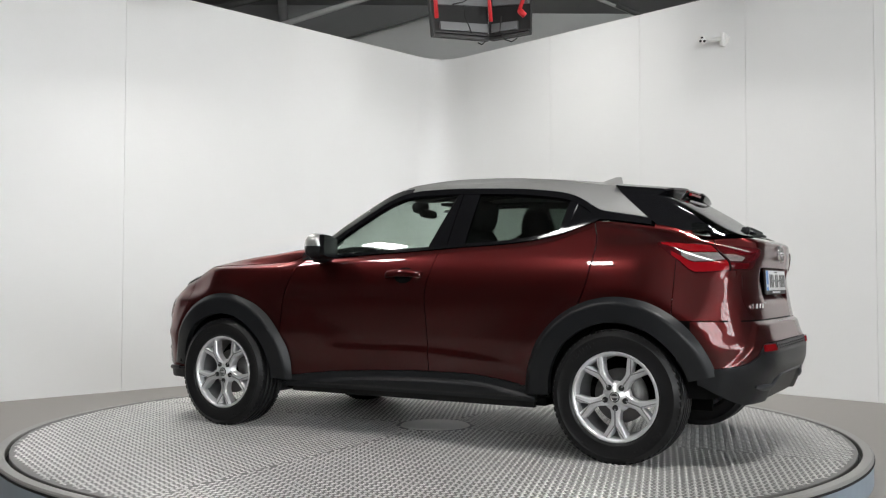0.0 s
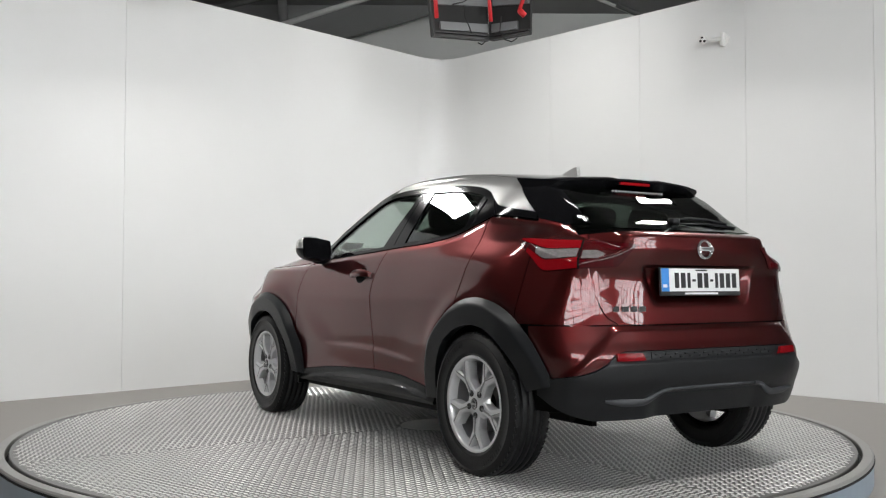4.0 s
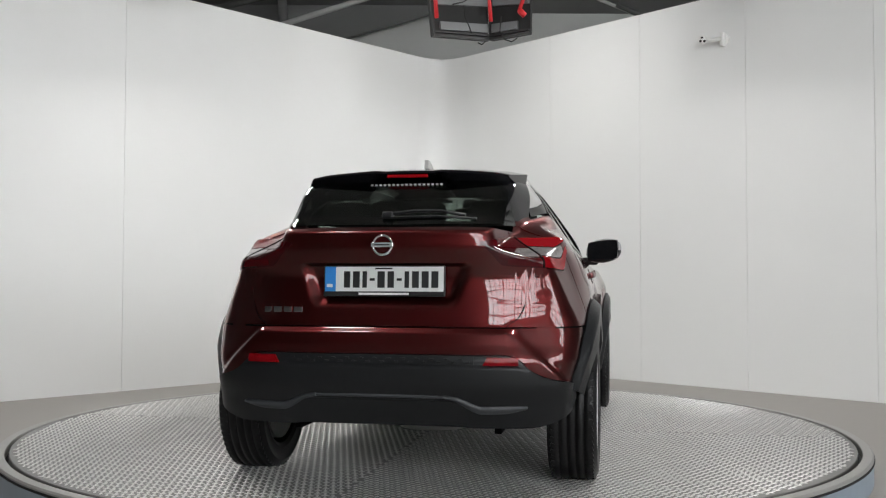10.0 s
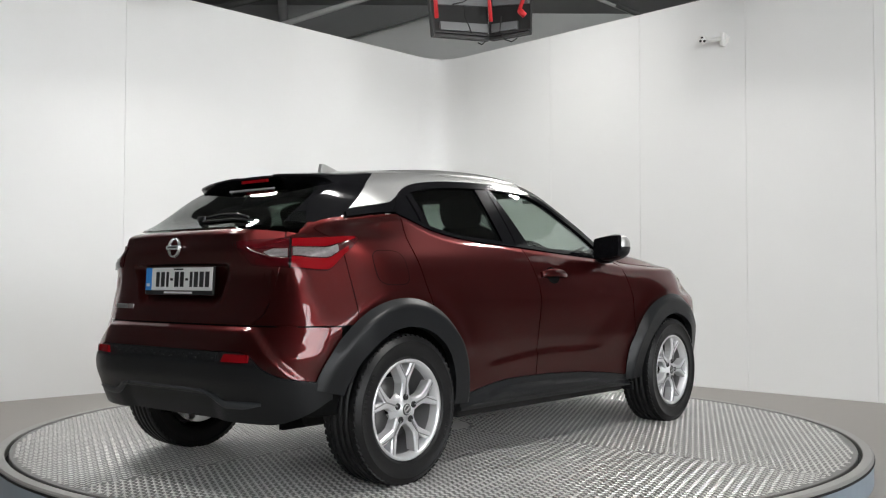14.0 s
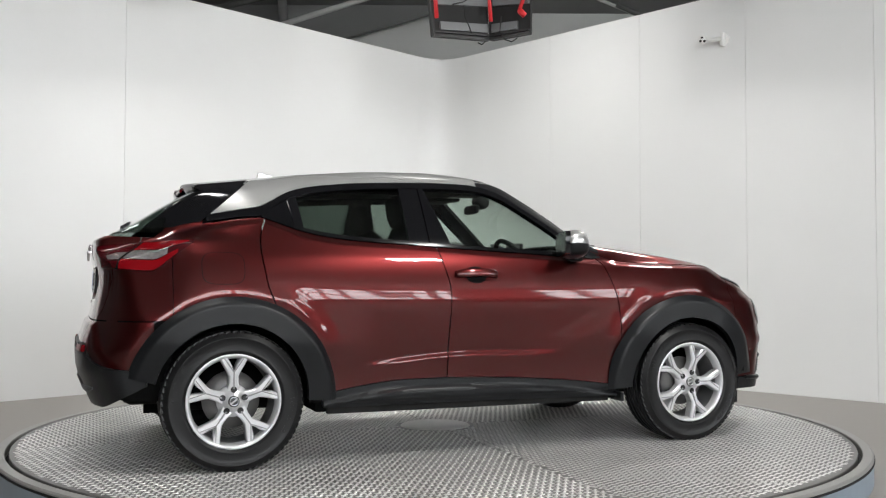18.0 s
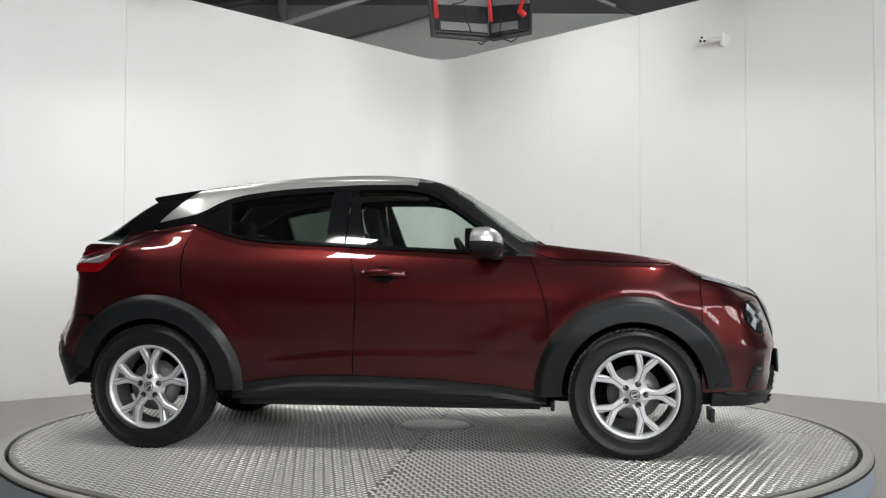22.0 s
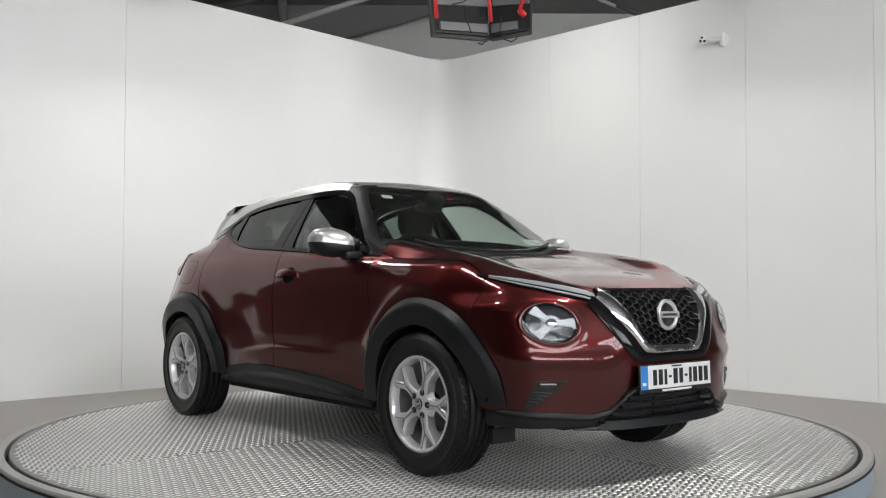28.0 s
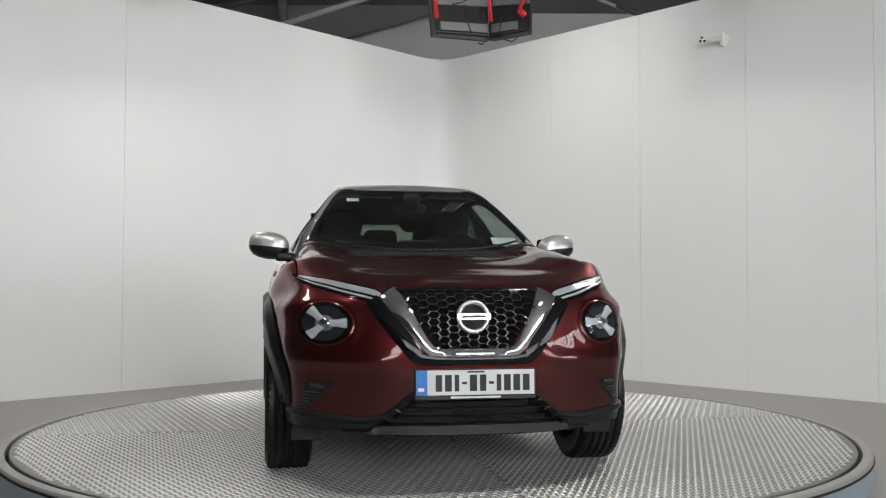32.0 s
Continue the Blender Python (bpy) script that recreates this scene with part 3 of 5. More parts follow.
    # bumper shelf whose ends run down and out as arms, with a hollow over them
    shelf = 0.712 - 0.98 * np.maximum(ay - 0.555, 0)
    back = back - 0.018 * (1 - step(z, shelf - 0.012, shelf + 0.014)) * step(z, 0.40, 0.50)
    back = back + 0.004 * bump(z, 0.800, 0.10) * step(ay, 0.50, 0.62) * step(z, shelf, shelf + 0.06)
    back = back - 0.012 * bump(z, 1.135, 0.025) * step(0.6 - ay, 0, 0.3)
    f = smax(side, top, 0.065)
    f = smax(f, front, 0.07)
    return smax(f, back, np.where(z < 0.94, 0.04, 0.04))


def cast(o, d, reach):
    """Where rays from inside the body leave it."""
    o, d = np.asarray(o, float), np.asarray(d, float)
    lo, hi = np.zeros(o.shape[:-1]), np.full(o.shape[:-1], float(reach))
    for _ in range(26):
        mid = (lo + hi) / 2
        q = o + d * mid[..., None]
        inside = field(q[..., 0], q[..., 1], q[..., 2]) < 0
        lo, hi = np.where(inside, mid, lo), np.where(inside, hi, mid)
    return o + d * lo[..., None]


def side_at(x, z):
    x, z = np.broadcast_arrays(np.asarray(x, float), np.asarray(z, float))
    y0 = np.where((x > 0.75) & (z > 0.93), 0.655, 0.0)      # the wings crest above the bonnet's middle
    return cast(np.stack([x, y0, z], -1), np.array([0.0, 1, 0]), 1.1)


def top_at(x, y):
    x, y = np.broadcast_arrays(np.asarray(x, float), np.asarray(y, float))
    return cast(np.stack([x, y, 0 * x + 0.6], -1), np.array([0.0, 0, 1]), 1.2)


def end_at(y, z, way):
    y, z = np.broadcast_arrays(np.asarray(y, float), np.asarray(z, float))
    return cast(np.stack([0 * y + 1.0 * way, y, z], -1), np.array([1.0 * way, 0, 0]), 1.4)


def round_at(a, z, way):
    """From a post inside the nose (way 1) or the tail (way -1), along the bearing a, in degrees."""
    a, z = np.broadcast_arrays(np.radians(a), np.asarray(z, float))
    return cast(np.stack([0 * a + 1.25 * way, 0 * a, z], -1), np.stack([np.cos(a) * way, np.sin(a), 0 * a], -1), 1.4)


def normals(P):
    du, dv = np.gradient(P, axis=0), np.gradient(P, axis=1)
    n = np.cross(du, dv)
    return n / np.maximum(np.linalg.norm(n, axis=-1, keepdims=True), 1e-9)


def outward(P):
    e = 1e-4
    x, y, z = P[..., 0], P[..., 1], P[..., 2]
    g = np.stack([field(x + e, y, z) - field(x - e, y, z), field(x, y + e, z) - field(x, y - e, z), field(x, y, z + e) - field(x, y, z - e)], -1)
    return g / np.maximum(np.linalg.norm(g, axis=-1, keepdims=True), 1e-9)


def skin(name, P, material, parent, label="", proud=0.0, thick=0.012, flip=False, own=False, edge=0.0):
    """A panel with rolled edges from a grid of points on the body; flip mirrors it to the other side."""
    P = np.array(P, float)
    N = normals(P) if own else outward(P)
    P = P + N * (np.asarray(proud)[..., None] if np.ndim(proud) else proud)
    n, m = P.shape[:2]
    # rolled border: the outermost ring drops by the edge radius
    roll = np.zeros((n, m))
    roll[0, :] = roll[-1, :] = roll[:, 0] = roll[:, -1] = edge
    outer = P - N * roll[..., None]
    inner = P - N * thick
    if flip:
        outer, inner = outer * [1, -1, 1], inner * [1, -1, 1]
    verts = np.concatenate([outer.reshape(-1, 3), inner.reshape(-1, 3)])
    idx = np.arange(n * m).reshape(n, m)
    quads = np.stack([idx[:-1, :-1], idx[1:, :-1], idx[1:, 1:], idx[:-1, 1:]], -1).reshape(-1, 4)
    faces = [tuple(q) for q in quads] + [tuple(int(v) + n * m for v in q[::-1]) for q in quads]
    border = list(idx[:, 0]) + list(idx[-1, 1:]) + list(idx[-2::-1, -1]) + list(idx[0, -2:0:-1])
    for a, b in zip(border, border[1:] + border[:1]):
        faces.append((int(b), int(a), int(a) + n * m, int(b) + n * m))
    # keep the front outward
    g = np.cross(P[n // 2 + (n // 2 + 1 < n), m // 2] - P[n // 2, m // 2] if n // 2 + 1 < n else P[n // 2, m // 2] - P[n // 2 - 1, m // 2],
                 P[n // 2, m // 2 + 1] - P[n // 2, m // 2] if m // 2 + 1 < m else P[n // 2, m // 2] - P[n // 2, m // 2 - 1])
    turned = (float(np.dot(g, N[n // 2, m // 2])) < 0) != flip
    if turned:
        faces = [tuple(int(v) for v in q[::-1]) for q in faces]
    me = bpy.data.meshes.new(name)
    me.from_pydata([tuple(v) for v in verts], [], [tuple(int(v) for v in q) for q in faces])
    me.shade_smooth()
    me.set_sharp_from_angle(angle=radians(48))
    me.materials.append(material)
    ob = new(name, me)
    ob.parent = parent
    if label:
        ob["label"] = label
    return ob


def steps(n):
    """Even steps from 0 to 1 with a narrow first and last one for the rolled edge."""
    a = np.linspace(0, 1, n - 2)
    return np.concatenate([[0], [0.07 * a[1]], a[1:-1], [1 - 0.07 * a[1]], [1]])


def patch(left, right, low, high, n, m):
    """A grid of (u, v) between the curves left(v), right(v), low(u), high(u)."""
    s, t = steps(n)[:, None], steps(m)[None, :]
    u, v = s + 0 * t, t + 0 * s
    v = low(left(0.0 * v) + 0 * s) + 0 * u + t * 0.3
    for _ in range(25):
        u = left(v) * (1 - s) + right(v) * s
        v = low(u) * (1 - t) + high(u) * t
    return u, v


def const(c):
    return lambda q: 0 * np.asarray(q, float) + c


def both(fn):
    fn(False)
    fn(True)


# ---- seams, in the side view
def arch(ax, r):
    return lambda x: WHEEL_Z + np.sqrt(np.maximum(r * r - (np.asarray(x, float) - ax) ** 2, 0))


front_seam = curve((0.25, 0.79), (0.40, 0.83), (0.60, 0.872), (0.75, 0.865), (0.92, 0.822), (1.05, 0.775), (1.2, 0.72))
mid_seam = curve((0.2, -0.19), (0.6, -0.180), (0.85, -0.168), (1.05, -0.205), (1.2, -0.235))
rear_seam = curve((0.2, -0.84), (0.36, -0.84), (0.45, -0.85), (0.60, -0.93), (0.70, -1.02), (0.78, -1.10), (0.83, -1.126), (0.92, -1.155), (1.10, -1.175), (1.25, -1.13), (1.3, -1.1))
sill_top = curve((-0.86, 0.352), (-0.64, 0.388), (-0.43, 0.409), (-0.19, 0.411), (0.2, 0.398), (0.5, 0.377), (0.86, 0.335))
bonnet_half = curve((0.7, 0.700), (1.0, 0.718), (1.4, 0.742), (1.6, 0.742), (1.75, 0.715), (1.9, 0.65), (2.1, 0.54))
_x = np.linspace(0.68, 1.70, 24)
wing_top = curve(*zip(_x, top_at(_x, bonnet_half(_x))[:, 2] - 0.005))    # the wing's upper edge lies just under the bonnet's


def side_panels(flip):
    # front wing
    x, z = patch(lambda v: front_seam(v) + 0.004, const(1.66), lambda u: np.maximum(arch(AXLE, 0.47)(u), np.where(u > 1.5, 0.44, 0.36)), wing_top, 56, 30)
    skin("front_wing", side_at(x, z), M["paint"], car, flip=flip)
    # doors
    x, z = patch(lambda v: mid_seam(v) + 0.003, lambda v: front_seam(v) - 0.003, sill_top, lambda u: belt(u) - 0.012, 60, 84)
    skin("front_door", side_at(x, z), M["paint"], car, flip=flip)
    x, z = patch(lambda v: rear_seam(v) + 0.004, lambda v: mid_seam(v) - 0.003, lambda u: np.maximum(sill_top(u), 0), lambda u: belt(u) - 0.012, 60, 84)
    skin("rear_door", side_at(x, z), M["paint"], car, flip=flip)
    # rear quarter
    x, z = patch(const(-1.60), lambda v: rear_seam(v) - 0.003, lambda u: np.maximum(arch(-AXLE, 0.47)(u), 0.50), lambda u: np.minimum(belt(u) - 0.010, curve((-1.85, 1.10), (-1.6, 1.175), (-1.3, 1.26))(u)), 50, 34)
    skin("quarter_panel", side_at(x, z), M["paint"], car, flip=flip)
    # sill cladding
    x, z = patch(const(-0.86), const(0.86), lambda u: 0.283 - 0.008 * np.clip(u, 0, 1), lambda u: sill_top(u) - 0.004, 50, 14)
    ledge = sill_top(x) - 0.052
    pr = 0.006 + 0.026 * (1 - step(z, ledge - 0.004, ledge + 0.012)) - 0.014 * step(0.318 - z, 0, 0.02)
    skin("sill_cladding", side_at(x, z), M["clad"], car, flip=flip, proud=pr, thick=0.05, edge=0.0)
    # arch claddings
    for ax, name in ((AXLE, "front_arch_cladding"), (-AXLE, "rear_arch_cladding")):
        deg = (np.linspace(4, 183, 70) if ax > 0 else np.linspace(-2, 166, 70))[:, None]
        a = np.radians(deg)
        k = steps(14)[None, :]
        r = 0.376 + (0.506 + 0.014 * np.clip((np.abs(deg - 90) - 20) / 60, 0, 1) * (deg * ax > 90 * ax) - 0.376) * k
        x, z = ax + r * np.cos(a), np.maximum(WHEEL_Z + r * np.sin(a), 0.27)
        P = side_at(np.clip(x, -1.93, 1.9), z)
        P[..., 0] = x
        flat = 0.888 - 0.06 * np.clip((np.abs(x) - 1.52) / 0.28, 0, 1) ** 1.5 - 0.055 * np.clip((0.62 - z) / 0.30, 0, 1)
        q = np.clip((1 - k) / 0.25, 0, 1)
        P[..., 1] = P[..., 1] * (1 - q) + q * np.maximum(flat, P[..., 1] + 0.003) + 0.008
        skin(name, P, M["clad"], car, flip=flip, thick=0.04, edge=0.0, own=True)
    # wheel wells
    for ax in (AXLE, -AXLE):
        a = np.radians(np.linspace(6, 184, 40) if ax > 0 else np.linspace(-4, 166, 40))[:, None]
        y = np.linspace(0.45, 0.815, 5)[None, :]
        rr = 0.402
        P = np.stack([ax + rr * np.cos(a) + 0 * y, y + 0 * a, WHEEL_Z + rr * np.sin(a) + 0 * y], -1)
        skin("wheel_well", P, M["shell"], car, flip=flip, own=True, thick=0.03)
        part("well_wall", boxed((ax, (-0.46 if flip else 0.46), 0.50), (0.78, 0.03, 0.50)), M["shell"], car, smooth=False)
    # near-black shell behind the seams, added as their shade
    x, z = patch(const(-0.93), const(0.93), lambda u: 0 * u + 0.30, lambda u: belt(u) - 0.02, 30, 20)
    skin("inner_shell", side_at(x, z), M["shell"], car, flip=flip, proud=-0.016, thick=0.01)


both(side_panels)

# ---- bonnet
s, t = steps(46)[:, None], steps(46)[None, :] * 2 - 1
xr = 0.968 - 0.22 * t ** 2 + 0 * s
xf = 2.052 - 0.30 * np.abs(t) ** 4.2 + 0 * s
x = xr * (1 - s) + xf * s
y = t * bonnet_half(x)
P = top_at(x, y)
skin("bonnet", P, M["paint"], car, proud=0.006 * bump(np.abs(y), 0.43, 0.06) * np.clip(s * 4, 0, 1) * np.clip((1 - s) * 4, 0, 1))

front_low = curve((-68, 0.35), (-42, 0.335), (-30, 0.325), (-25, 0.345), (-17, 0.44), (-12, 0.447), (12, 0.447), (17, 0.44), (25, 0.345), (30, 0.325), (42, 0.335), (68, 0.35))
# ---- nose: one skin round the front, its lower edge dark plastic
def seam_bearing(x0, way):
    """The bearing, by height, of the upright seam at x0, so that the panels on both sides of it meet."""
    zz = np.linspace(0.24, 1.06, 22)
    return curve(*zip(zz, np.degrees(np.arctan2(side_at(x0, zz)[:, 1], (x0 - 1.25 * way) * way))))


round_end = seam_bearing(1.664, 1)
tail_end = seam_bearing(-1.604, -1)
nose_top = curve((0, 0.878), (20, 0.868), (26, 0.850), (31, 0.864), (38, 0.888), (45, 0.908), (52, 0.922), (60, 0.940), (64, 0.949))
a, z = patch(lambda v: -round_end(v), round_end, lambda u: front_low(u) + 0.004, lambda u: nose_top(np.abs(u)), 180, 70)
skin("front_bumper", round_at(a, z, 1), M["paint"], car)
a, z = patch(const(-59.5), const(59.5), lambda u: 0.256 + 0.022 * np.clip(np.abs(u) / 40, 0, 1) ** 2, front_low, 180, 30)
skin("lower_bumper", round_at(a, z, 1), M["clad"], car, "black grained plastic lower bumper", proud=0.008, thick=0.03)

# near-black filler sheets inside nose, tail and bonnet, added as shade behind gaps
a, z = patch(const(-62.0), const(62.0), const(0.30), lambda u: nose_top(np.abs(u)) + 0.03, 60, 30)
skin("nose_shade_sheet", round_at(a, z, 1), M["shell"], car, proud=-0.022)
a, z = patch(const(-66.0), const(66.0), const(0.34), const(1.12), 60, 30)
skin("tail_shade_sheet", round_at(a, z, -1), M["shell"], car, proud=-0.026)
s, t = steps(30)[:, None], steps(30)[None, :] * 2 - 1
skin("bonnet_shade_sheet", top_at(0.80 + 1.20 * s + 0 * t - 0.2 * t ** 2 * s, t * 0.70 + 0 * s), M["shell"], car, proud=-0.022)
# ---- tail
rear_low = curve((-80, 0.46), (-58, 0.485), (-50, 0.503), (-46, 0.515), (-41, 0.552), (-38, 0.598), (-35, 0.613), (35, 0.613), (38, 0.598), (41, 0.552), (46, 0.515), (50, 0.503), (58, 0.485), (80, 0.46))
a, z = patch(const(-62.0), const(62.0), lambda u: rear_low(u) + 0.004, lambda u: 0.722 + 0 * u, 120, 24)
skin("rear_bumper", round_at(a, z, -1), M["paint"], car)
a, z = patch(const(-59.5), const(59.5), lambda u: 0.315 + 0.10 * np.clip((np.abs(u) - 44) / 15, 0, 1) ** 1.5, rear_low, 120, 40)
pr = 0.012 - 0.014 * step(0.435 - z, 0, 0.012) * step(30 - np.abs(a), 0, 7) - 0.010 * step(z, 0.565, 0.575)
skin("rear_lower_bumper", round_at(a, z, -1), M["clad"], car, "black grained plastic rear bumper", proud=pr, thick=0.03)
gate = curve((0.70, 36.5), (0.728, 37.0), (0.76, 40.0), (0.80, 41.8), (0.95, 45), (1.16, 46.5))
a, z = patch(lambda v: -gate(v), gate, const(0.729), lambda u: 1.152 - 0.012 * np.clip((np.abs(u) - 26) / 20, 0, 1), 110, 60)
skin("tailgate", round_at(a, z, -1), M["paint"], car)
for flip in (False, True):
    a, z = patch(lambda v: gate(v) + 0.4, tail_end, const(0.729), lambda u: 1.142 - 0.035 * np.clip((u - 46) / 26, 0, 1), 60, 80)
    skin("rear_wing", round_at(a, z, -1), M["paint"], car, flip=flip)

# ---- shoulder between the lamp and the rear pillar
for flip in (False, True):
    s, t = steps(30)[:, None], steps(16)[None, :]
    x = -1.90 + 0.46 * s + 0 * t
    skin("rear_shoulder", top_at(x, 0.525 + 0.20 * t + 0 * s), M["paint"], car, flip=flip, proud=-0.004, thick=0.004)

# ---- roof, pillars and glass
s, t = steps(46)[:, None], steps(32)[None, :] * 2 - 1
x = (-1.165 - 0.045 * t ** 2) * (1 - s) + (0.30 - 0.10 * t ** 2) * s
y = t * curve((-1.3, 0.40), (-1.1, 0.43), (-0.8, 0.455), (-0.2, 0.465), (0.1, 0.455), (0.3, 0.44))(x)
skin("roof", top_at(x, y), M["silver"], car, "silver painted roof skin", proud=0.0015)
x = (0.315 - 0.10 * t ** 2) * (1 - s) + (0.965 - 0.205 * t ** 2) * s
y = t * (0.500 * (1 - s) + 0.675 * s)
skin("windscreen", top_at(x, y), M["glass"], car, thick=0.004)
y, z = patch(lambda v: -0.53 + 0.26 * (v - 1.17), lambda v: 0.53 - 0.26 * (v - 1.17), const(1.165), const(1.43), 40, 24)
skin("rear_window", end_at(y, z, -1), M["privacy"], car, thick=0.004)


dlo_top = curve((-1.165, 1.256), (-1.140, 1.290), (-1.068, 1.352), (-0.98, 1.397), (-0.888, 1.422), (-0.763, 1.441), (-0.636, 1.455), (-0.444, 1.467), (-0.12, 1.478), (0.04, 1.476), (0.138, 1.464), (0.234, 1.430), (0.36, 1.345), (0.513, 1.231), (0.619, 1.147), (0.72, 1.072), (0.75, 1.05))
silver_low = curve((-1.42, 1.260), (-1.397, 1.265), (-1.217, 1.297), (-1.155, 1.310), (-1.068, 1.357), (-0.98, 1.401), (-0.888, 1.426), (-0.763, 1.445), (-0.636, 1.459), (-0.444, 1.471), (-0.12, 1.482), (0.04, 1.480), (0.138, 1.468), (0.22, 1.44), (0.30, 1.39))


def silver_back(v):
    return -1.397 + (np.asarray(v, float) - 1.266) * 1.12


def cabin_side(flip):
    glass_top = lambda u: np.maximum(dlo_top(u) - 0.030, belt(u) + 0.012)
    x, z = patch(lambda v: -0.135 - 0.28 * (v - 1.115), const(0.635), lambda u: belt(u) + 0.012, glass_top, 60, 40)
    skin("front_side_glass", side_at(x, z), M["glass"], car, flip=flip, thick=0.004, proud=-0.006)
    x, z = patch(lambda v: -0.940 - 0.15 * (v - 1.19), const(-0.362), lambda u: belt(u) + 0.012, glass_top, 50, 40)
    skin("rear_side_glass", side_at(x, z), M["privacy"], car, flip=flip, thick=0.004, proud=-0.006)
    x, z = patch(lambda v: -1.115 + 0.35 * (v - 1.25), lambda v: -0.978 - 0.15 * (v - 1.19), lambda u: belt(u) + 0.014, glass_top, 14, 14)
    skin("quarter_window", side_at(x, z), M["black"], car, flip=flip, thick=0.004, proud=-0.004)
    # pillars and window surround
    x, z = patch(const(-0.366), const(-0.256), lambda u: belt(u) + 0.002, lambda u: dlo_top(u) - 0.026, 8, 14)
    skin("b_pillar_rear", side_at(x, z), M["black"], car, flip=flip, proud=0.0, thick=0.03)
    x, z = patch(lambda v: -0.249 + 0 * v, lambda v: -0.128 - 0.28 * (v - 1.115), lambda u: belt(u) + 0.002, lambda u: dlo_top(u) - 0.026, 8, 14)
    skin("b_pillar_front", side_at(x, z), M["black"], car, flip=flip, proud=0.0, thick=0.03)
    x, z = patch(lambda v: -0.982 - 0.15 * (v - 1.19), lambda v: -0.934 - 0.15 * (v - 1.19), lambda u: belt(u) + 0.002, lambda u: dlo_top(u) - 0.026, 6, 14)
    skin("c_pillar_bar", side_at(x, z), M["black"], car, flip=flip, proud=0.001, thick=0.03)
    x, z = patch(const(-1.165), const(0.72), lambda u: np.maximum(dlo_top(u) - 0.034, belt(u) + 0.002), lambda u: np.maximum(dlo_top(u), belt(u) + 0.006), 80, 6)
    skin("window_surround", side_at(x, z), M["black"], car, flip=flip, proud=0.003, thick=0.03)
    x, z = patch(const(-1.15), const(0.70), lambda u: belt(u) - 0.006, lambda u: belt(u) + 0.012, 70, 5)
    skin("belt_trim", side_at(x, z), M["black"], car, flip=flip, proud=0.004, thick=0.02)
    x, z = patch(const(0.60), lambda v: 0.80 - 0.25 * (v - 1.08), lambda u: belt(u) - 0.008, lambda u: np.maximum(dlo_top(u) + 0.012, belt(u) + 0.004), 12, 8)
    skin("mirror_sail", side_at(x, z), M["clad"], car, flip=flip, proud=0.002, thick=0.03)
    # silver roof side and rear pillar, with the black strip and fin beneath and behind it
    x, z = patch(silver_back, const(0.12), silver_low, lambda u: np.minimum(silver_low(u) + 0.075 + 0.12 * step(-0.80 - u, 0, 0.35), np.maximum(top_mid(u) - 0.032, silver_low(u) + 0.02)), 70, 24)
    skin("roof_side", side_at(x, z), M["silver"], car, "silver painted roof side", flip=flip, thick=0.02)
    x, z = patch(const(-1.42), const(-1.09), lambda u: belt(u) + 0.002, lambda u: np.minimum(silver_low(u) - 0.003, dlo_top(np.maximum(u, -1.0)) + 0.2), 26, 10)
    skin("rear_pillar_strip", side_at(x, z), M["black"], car, flip=flip, thick=0.02)
    x, z = patch(lambda v: -1.775 + (v - 1.15) * 1.22, lambda v: np.minimum(silver_back(v) - 0.004, -1.40 + 1.12 * np.maximum(v - 1.262, 0)), lambda u: np.maximum(belt(u) + 0.004, 1.192), const(1.43), 24, 24)
    skin("rear_fin", side_at(x, z), M["black"], car, flip=flip, thick=0.02)
    # screen pillar
    x, z = patch(const(0.125), const(0.805), lambda u: np.maximum(dlo_top(u) + 0.002, belt(u) + 0.0), lambda u: np.maximum(dlo_top(u), belt(u)) + 0.070, 40, 12)
    skin("a_pillar", side_at(x, z), M["pillar"], car, flip=flip, thick=0.03)


both(cabin_side)


